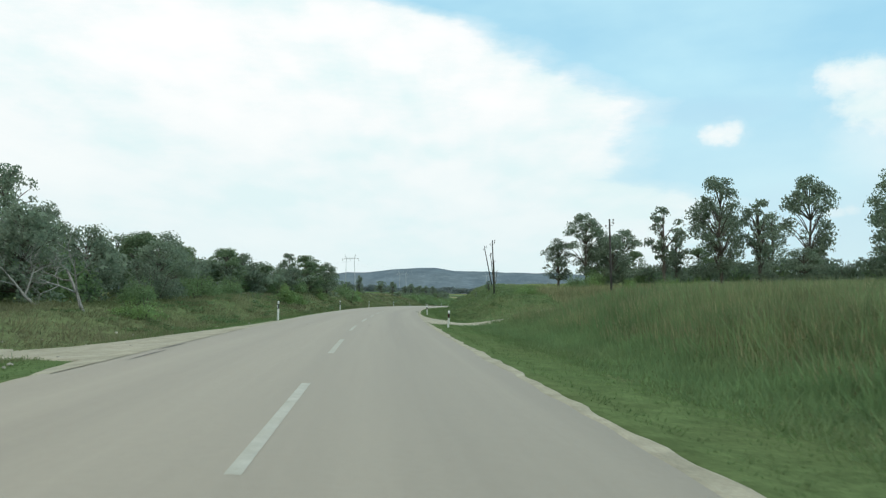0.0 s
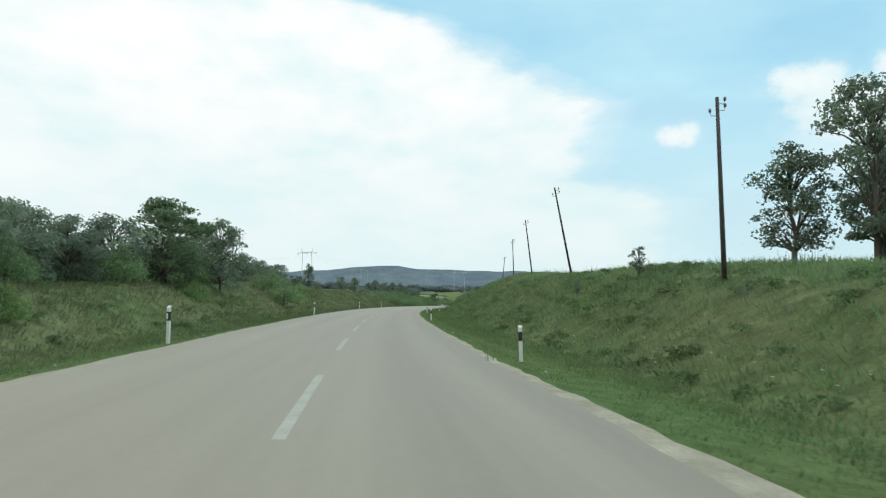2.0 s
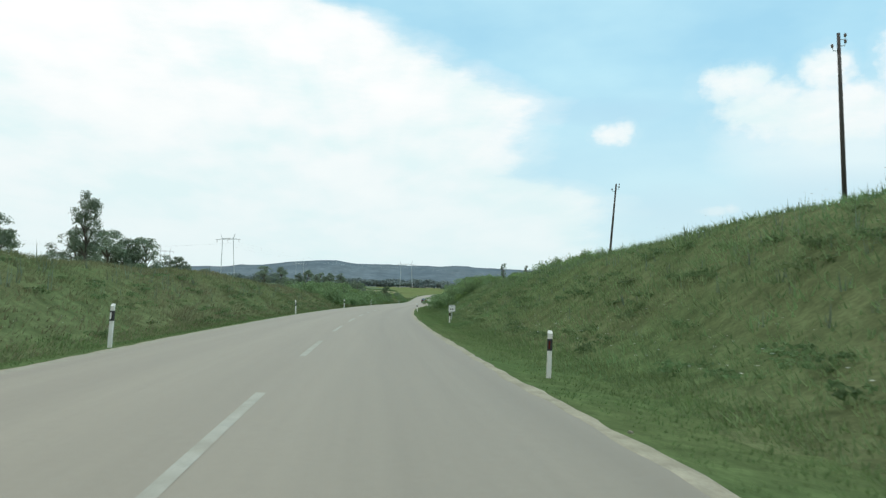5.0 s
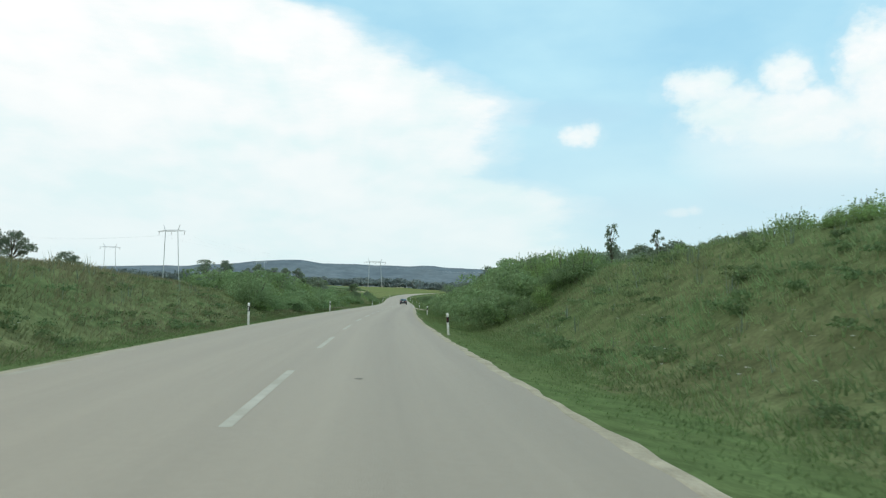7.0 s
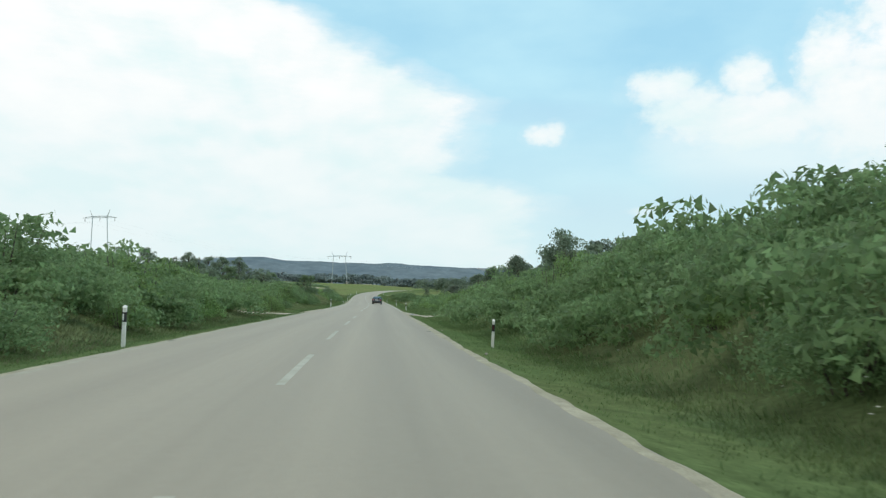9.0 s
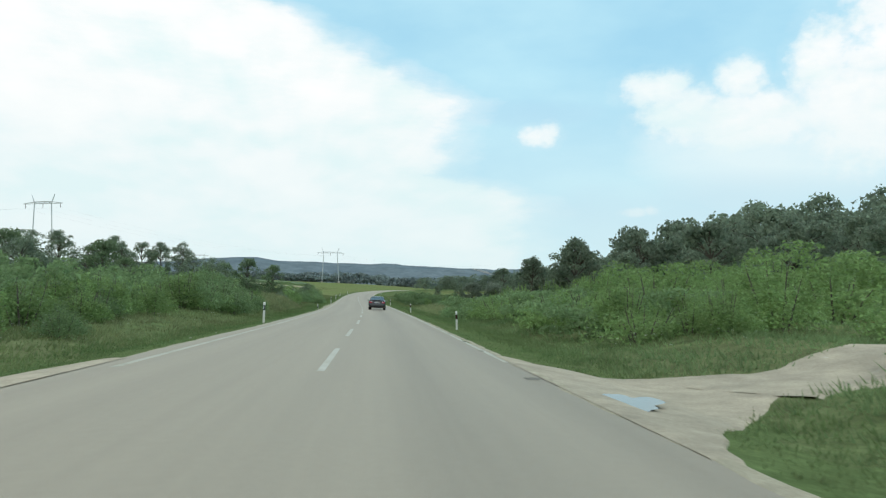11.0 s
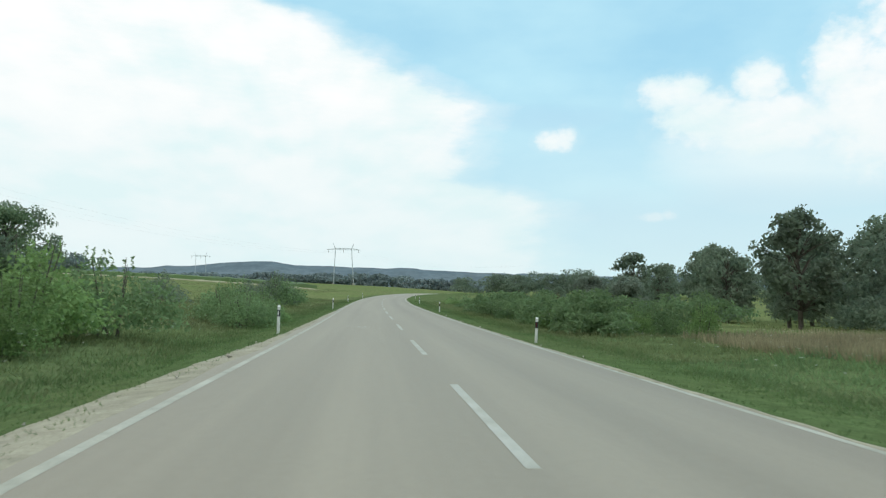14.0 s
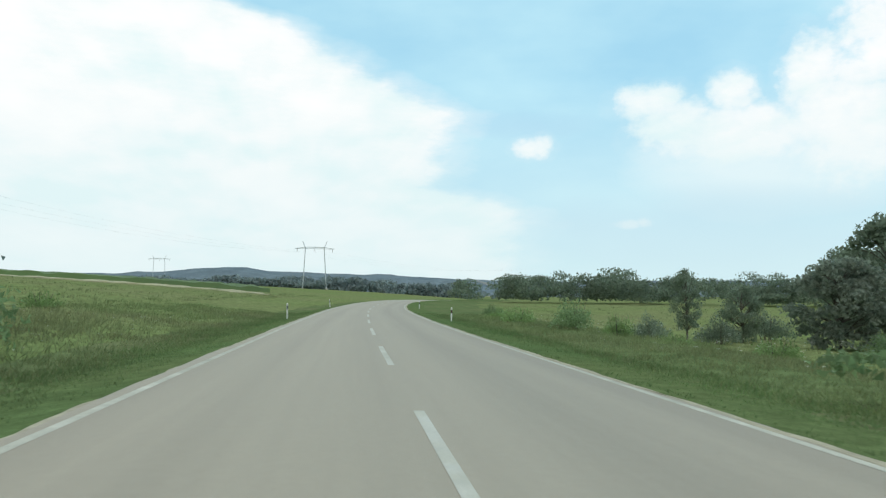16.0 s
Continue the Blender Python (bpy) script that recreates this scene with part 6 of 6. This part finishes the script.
def car(x, y, z, heading, tilt, slope):
    root = empty("saloon_car", pose(x, y, z, slope, tilt, heading), label="black four-door saloon car standing on the asphalt", category="car")
    me = car_body_mesh()
    add("body", me, parent=root)
    tree_ = BVHTree.FromPolygons([v.co.copy() for v in me.vertices], [tuple(p.vertices) for p in me.polygons])
    V, kind = greenhouse()

    def faces_part(name, faces, mat, label, lift=0.0, thick=0.0):
        used = sorted({i for f in faces for i in f})
        at = {i: k for k, i in enumerate(used)}
        bm = bmesh.new()
        vs = [bm.verts.new(V[i]) for i in used]
        for f in faces:
            try:
                bm.faces.new([vs[at[i]] for i in f])
            except ValueError:
                pass
        bmesh.ops.remove_doubles(bm, verts=bm.verts, dist=0.0005)
        bmesh.ops.recalc_face_normals(bm, faces=bm.faces)
        if bm.faces and sum(f.normal.dot(f.calc_center_median() - Vector((0, 2, 0.9))) for f in bm.faces) < 0:
            bmesh.ops.reverse_faces(bm, faces=bm.faces)
        bmesh.ops.subdivide_edges(bm, edges=bm.edges, cuts=1, use_grid_fill=True, smooth=0.3 if name == "cabin_shell" else 0.0)
        return part(name, bm, mat, root, label, smooth=True)

    faces_part("cabin_shell", kind["shell"], PAINT_BLACK, "")
    for name, faces in kind.items():
        if name != "shell":
            pane = faces_part(name.rstrip("01"), faces, GLASS, "tinted glass")
            count = collections.Counter(tuple(sorted((f[i], f[(i + 1) % 4]))) for f in faces for i in range(4))
            near = collections.defaultdict(set)
            for (i, j), n_ in count.items():
                a, b = (tuple(round(q, 4) for q in V[k]) for k in (i, j))
                if n_ == 1 and a != b and abs(a[0]) + abs(b[0]) > 0.001:
                    near[a].add(b)
                    near[b].add(a)
            rim = [min(near)]
            while True:
                ahead = sorted(q for q in near[rim[-1]] if q not in rim)
                if not ahead:
                    break
                rim.append(ahead[0])
            seal = tube([Vector(q) for q in rim + rim[:2]], 0.013, 6)
            part("window_seal", seal, TRIM_BLACK, pane, "black rubber seal")

    def cast(u, v, side):
        """The body's surface behind (x, z) at the tail, ahead of it at the nose, or beside (y, z) on a flank."""
        if side == "rear":
            o, d = Vector((u, -2, v)), Vector((0, 1, 0))
        elif side == "front":
            o, d = Vector((u, 8, v)), Vector((0, -1, 0))
        else:
            o, d = Vector((3 * side, u, v)), Vector((-side, 0, 0))
        hit = tree_.ray_cast(o, d)
        return (hit[0] if hit[0] else o + d * 2), d

    def patch(name, corners, side, mat, label="", parent=None, lift=0.008, nu=8, nv=4):
        """A raised patch that follows the body between four corners, with a rim turned down to it."""
        bm = bmesh.new()
        c = [Vector(q) for q in corners]
        grid = []
        for j in range(nv + 1):
            row = []
            for i in range(nu + 1):
                s, t = i / nu, j / nv
                q = c[0].lerp(c[1], s).lerp(c[3].lerp(c[2], s), t)
                p, d = cast(q.x, q.y, side)
                edge = i in (0, nu) or j in (0, nv)
                row.append(bm.verts.new(p - d * (lift if not edge else -0.004)))
            grid.append(row)
        for j in range(nv):
            for i in range(nu):
                bm.faces.new((grid[j][i], grid[j][i + 1], grid[j + 1][i + 1], grid[j + 1][i]))
        bmesh.ops.recalc_face_normals(bm, faces=bm.faces)
        if sum(f.normal.dot(d) for f in bm.faces) > 0:
            bmesh.ops.reverse_faces(bm, faces=bm.faces)
        return part(name, bm, mat, parent or root, label, smooth=True)

    for s in (-1, 1):
        lamp = patch("tail_lamp", [(s * 0.54, 0.705), (s * 0.79, 0.72), (s * 0.80, 0.90), (s * 0.45, 0.85)], "rear", LAMP_RED, "red tail lamp", lift=0.02, nu=10, nv=6)
        patch("lamp_lens", [(s * 0.44, 0.838), (s * 0.62, 0.842), (s * 0.655, 0.905), (s * 0.56, 0.90)], "rear", LAMP_CLEAR, "clear indicator lens", lamp, 0.027)
        patch("lid_seam", [(s * 0.445, 0.68), (s * 0.455, 0.68), (s * 0.47, 0.94), (s * 0.46, 0.94)], "rear", TRIM_BLACK, "", lift=0.002, nu=2, nv=6)
        patch("headlamp", [(s * 0.48, 0.60), (s * 0.72, 0.60), (s * 0.70, 0.69), (s * 0.46, 0.665)], "front", LAMP_CLEAR, "clear headlamp", lift=0.01)
        for y in (1.30, 2.08, 3.10):
            patch("door_seam", [(y, 0.30), (y + 0.008, 0.30), (y + 0.008, 0.90), (y, 0.90)], s, TRIM_BLACK, "", lift=0.0025, nu=2, nv=8)
        for y in (1.42, 2.42):
            patch("door_handle", [(y, 0.775), (y + 0.2, 0.765), (y + 0.2, 0.80), (y, 0.81)], s, PAINT_BLACK, "", lift=0.035, nu=6, nv=3)
        patch("window_trim", [(1.0, 0.925), (3.05, 0.905), (3.05, 0.918), (1.0, 0.94)], s, TRIM_BLACK, "", lift=0.004, nu=14, nv=2)
        patch("sill_trim", [(1.4, 0.245), (3.35, 0.245), (3.35, 0.285), (1.4, 0.285)], s, TRIM_BLACK, "", lift=0.006, nu=10, nv=2)
        # mirror
        bm = bmesh.new()
        bmesh.ops.create_uvsphere(bm, u_segments=14, v_segments=9, radius=1)
        for q in bm.verts:
            q.co = Vector((s * 0.985 + q.co.x * 0.105, 2.94 + q.co.y * (0.05 if q.co.y < 0 else 0.10), 0.985 + q.co.z * 0.072))
        mir = part("wing_mirror", bm, PAINT_BLACK, root, smooth=True)
        part("mirror_arm", tube([(s * 0.84, 2.97, 0.915), (s * 0.93, 2.95, 0.945)], 0.028, 6), TRIM_BLACK, mir)
        bm = bmesh.new()
        bmesh.ops.create_circle(bm, cap_ends=True, segments=18, radius=1)
        for q in bm.verts:
            q.co = Vector((s * 0.985 + q.co.x * 0.088, 2.8885, 0.985 + q.co.y * 0.058))
        part("mirror_glass", bm, CHROME, mir, "bright mirror glass")
    # rear details
    patch("bumper_seam", [(-0.78, 0.668), (0.78, 0.668), (0.78, 0.680), (-0.78, 0.680)], "rear", TRIM_BLACK, "", lift=0.003, nu=24, nv=2)
    patch("rear_apron", [(-0.62, 0.35), (0.62, 0.35), (0.66, 0.43), (-0.66, 0.43)], "rear", TRIM_BLACK, "matt black lower apron", lift=0.01, nu=20, nv=3)
    patch("plate_recess", [(-0.30, 0.715), (0.30, 0.715), (0.325, 0.865), (-0.325, 0.865)], "rear", TRIM_BLACK, "", lift=0.004, nu=12, nv=4)
    p, _ = cast(0, 0.79, "rear")
    py = p.y - 0.022
    plate = part("number_plate", box(-0.26, 0.26, py - 0.006, py + 0.004, 0.735, 0.848, 0.003), PLATE_WHITE, root, "white plate with dark unreadable bars")
    part("plate_frame", box(-0.268, 0.268, py - 0.002, py + 0.012, 0.722, 0.734, 0.002), TRIM_BLACK, plate)
    part("plate_band", box(-0.257, -0.215, py - 0.0085, py - 0.0065, 0.738, 0.845), PLATE_BLUE, plate, "blue band")
    for a, b in ((-0.19, -0.145), (-0.13, -0.085), (-0.05, 0.01), (0.03, 0.065), (0.075, 0.11), (0.12, 0.155), (0.18, 0.215), (0.22, 0.252)):
        part("plate_bar", box(a, b, py - 0.0085, py - 0.0065, 0.757, 0.828), SIGN_INK, plate)
    bm = bmesh.new()
    bmesh.ops.create_cone(bm, cap_ends=True, segments=24, radius1=0.038, radius2=0.034, depth=0.012)
    p, _ = cast(0, 0.945, "rear")
    part("badge", bm, CHROME, root, "plain round badge", m=pose(0, p.y - 0.006, 0.945, 90, 0, 0))
    for a, b in ((0.26, 0.285), (0.292, 0.317), (0.324, 0.349), (0.356, 0.372)):
        p, _ = cast((a + b) / 2, 0.925, "rear")
        part("lettering_bar", box(a, b, p.y - 0.006, p.y + 0.004, 0.912, 0.938), CHROME, root, "chrome lettering bar")
    part("third_brake_lamp", box(-0.12, 0.12, 1.33, 1.36, 1.30, 1.315, 0.003), LAMP_RED, root)
    part("exhaust", tube([(-0.45, 0.14, 0.27), (-0.45, 0.5, 0.27)], 0.028, 12), TRIM_BLACK, root)
    part("exhaust", tube([(-0.37, 0.14, 0.27), (-0.37, 0.5, 0.27)], 0.028, 12), TRIM_BLACK, root)
    for s in (-1, 1):
        patch("grille", [(s * 0.03, 0.50), (s * 0.16, 0.50), (s * 0.15, 0.60), (s * 0.05, 0.60)], "front", CHROME, "chrome grille", lift=0.01)
    patch("front_intake", [(-0.45, 0.33), (0.45, 0.33), (0.45, 0.42), (-0.45, 0.42)], "front", TRIM_BLACK, "", lift=0.006, nu=12)
    # cabin
    part("cabin_floor", box(-0.72, 0.72, 0.85, 3.1, 0.55, 0.72, 0.02), CABIN, root)
    part("rear_shelf", box(-0.66, 0.66, 0.62, 1.05, 0.93, 0.965, 0.01), CABIN, root)
    part("rear_bench", box(-0.66, 0.66, 1.02, 1.22, 0.72, 1.06, 0.05), CABIN, root)
    for x in (-0.42, 0.42):
        part("rear_headrest", box(x - 0.13, x + 0.13, 1.05, 1.15, 1.03, 1.17, 0.04), CABIN, root)
        part("front_seat", box(x - 0.25, x + 0.25, 1.95, 2.12, 0.72, 1.18, 0.05), CABIN, root)
        part("front_headrest", box(x - 0.13, x + 0.13, 1.97, 2.08, 1.18, 1.32, 0.04), CABIN, root)
    part("dashboard", box(-0.70, 0.70, 2.75, 3.15, 0.80, 0.98, 0.05), CABIN, root)
    # wheels
    for s in (-1, 1):
        for y in (1.0, 3.76):
            tyre = bmesh.new()
            prof = [(0.205, -0.085), (0.215, -0.105), (0.27, -0.112), (0.305, -0.102), (0.318, -0.08), (0.32, 0.0), (0.318, 0.08), (0.305, 0.102), (0.27, 0.112), (0.215, 0.105), (0.205, 0.085)]
            n = 40
            rows = [[tyre.verts.new((w, r * math.cos(2 * math.pi * i / n), r * math.sin(2 * math.pi * i / n))) for i in range(n)] for r, w in prof]
            for a, b in zip(rows, rows[1:]):
                for i in range(n):
                    tyre.faces.new((a[i], a[(i + 1) % n], b[(i + 1) % n], b[i]))
            bmesh.ops.recalc_face_normals(tyre, faces=tyre.faces)
            hub = add("wheel", None, parent=root, m=Matrix.Translation((s * 0.765, y, 0.32)))
            part("tyre", tyre, RUBBER, hub, "black rubber tyre", smooth=True)
            rim = bmesh.new()
            prof = [(0.208, 0.095 * s), (0.200, 0.085 * s), (0.192, 0.06 * s), (0.188, -0.08 * s)]
            rows = [[rim.verts.new((w, r * math.cos(2 * math.pi * i / n), r * math.sin(2 * math.pi * i / n))) for i in range(n)] for r, w in prof]
            for a, b in zip(rows, rows[1:]):
                for i in range(n):
                    rim.faces.new((a[i], a[(i + 1) % n], b[(i + 1) % n], b[i]))
            for k in range(14):
                a = 2 * math.pi * (k // 2 + (0.16 if k % 2 else -0.16)) / 7
                ca, sa = math.cos(a), math.sin(a)
                tube([(0.07 * s, 0.05 * ca, 0.05 * sa), (0.085 * s, 0.13 * ca, 0.13 * sa), (0.075 * s, 0.2 * ca, 0.2 * sa)], [0.017, 0.013, 0.014], 6, rim)
            tube([(0.0, 0, 0), (0.09 * s, 0, 0)], [0.07, 0.045], 16, rim)
            bmesh.ops.recalc_face_normals(rim, faces=rim.faces)
            part("rim", rim, ALLOY, hub, "silver alloy rim with paired spokes", smooth=False)
            disc = bmesh.new()
            bmesh.ops.create_cone(disc, cap_ends=True, segments=28, radius1=0.15, radius2=0.15, depth=0.02)
            part("brake_disc", disc, TRIM_BLACK, hub, m=pose(0.0, 0, 0, 0, 90, 0))
    return root


CAR_U, CAR_Y = 1.46, 397.8
cz = float(road_top(np.array(CAR_U), np.array(CAR_Y)))
car(float(road_x(CAR_Y)) + CAR_U, CAR_Y, cz, -9.6, math.degrees(math.atan(0.045)), -0.35)
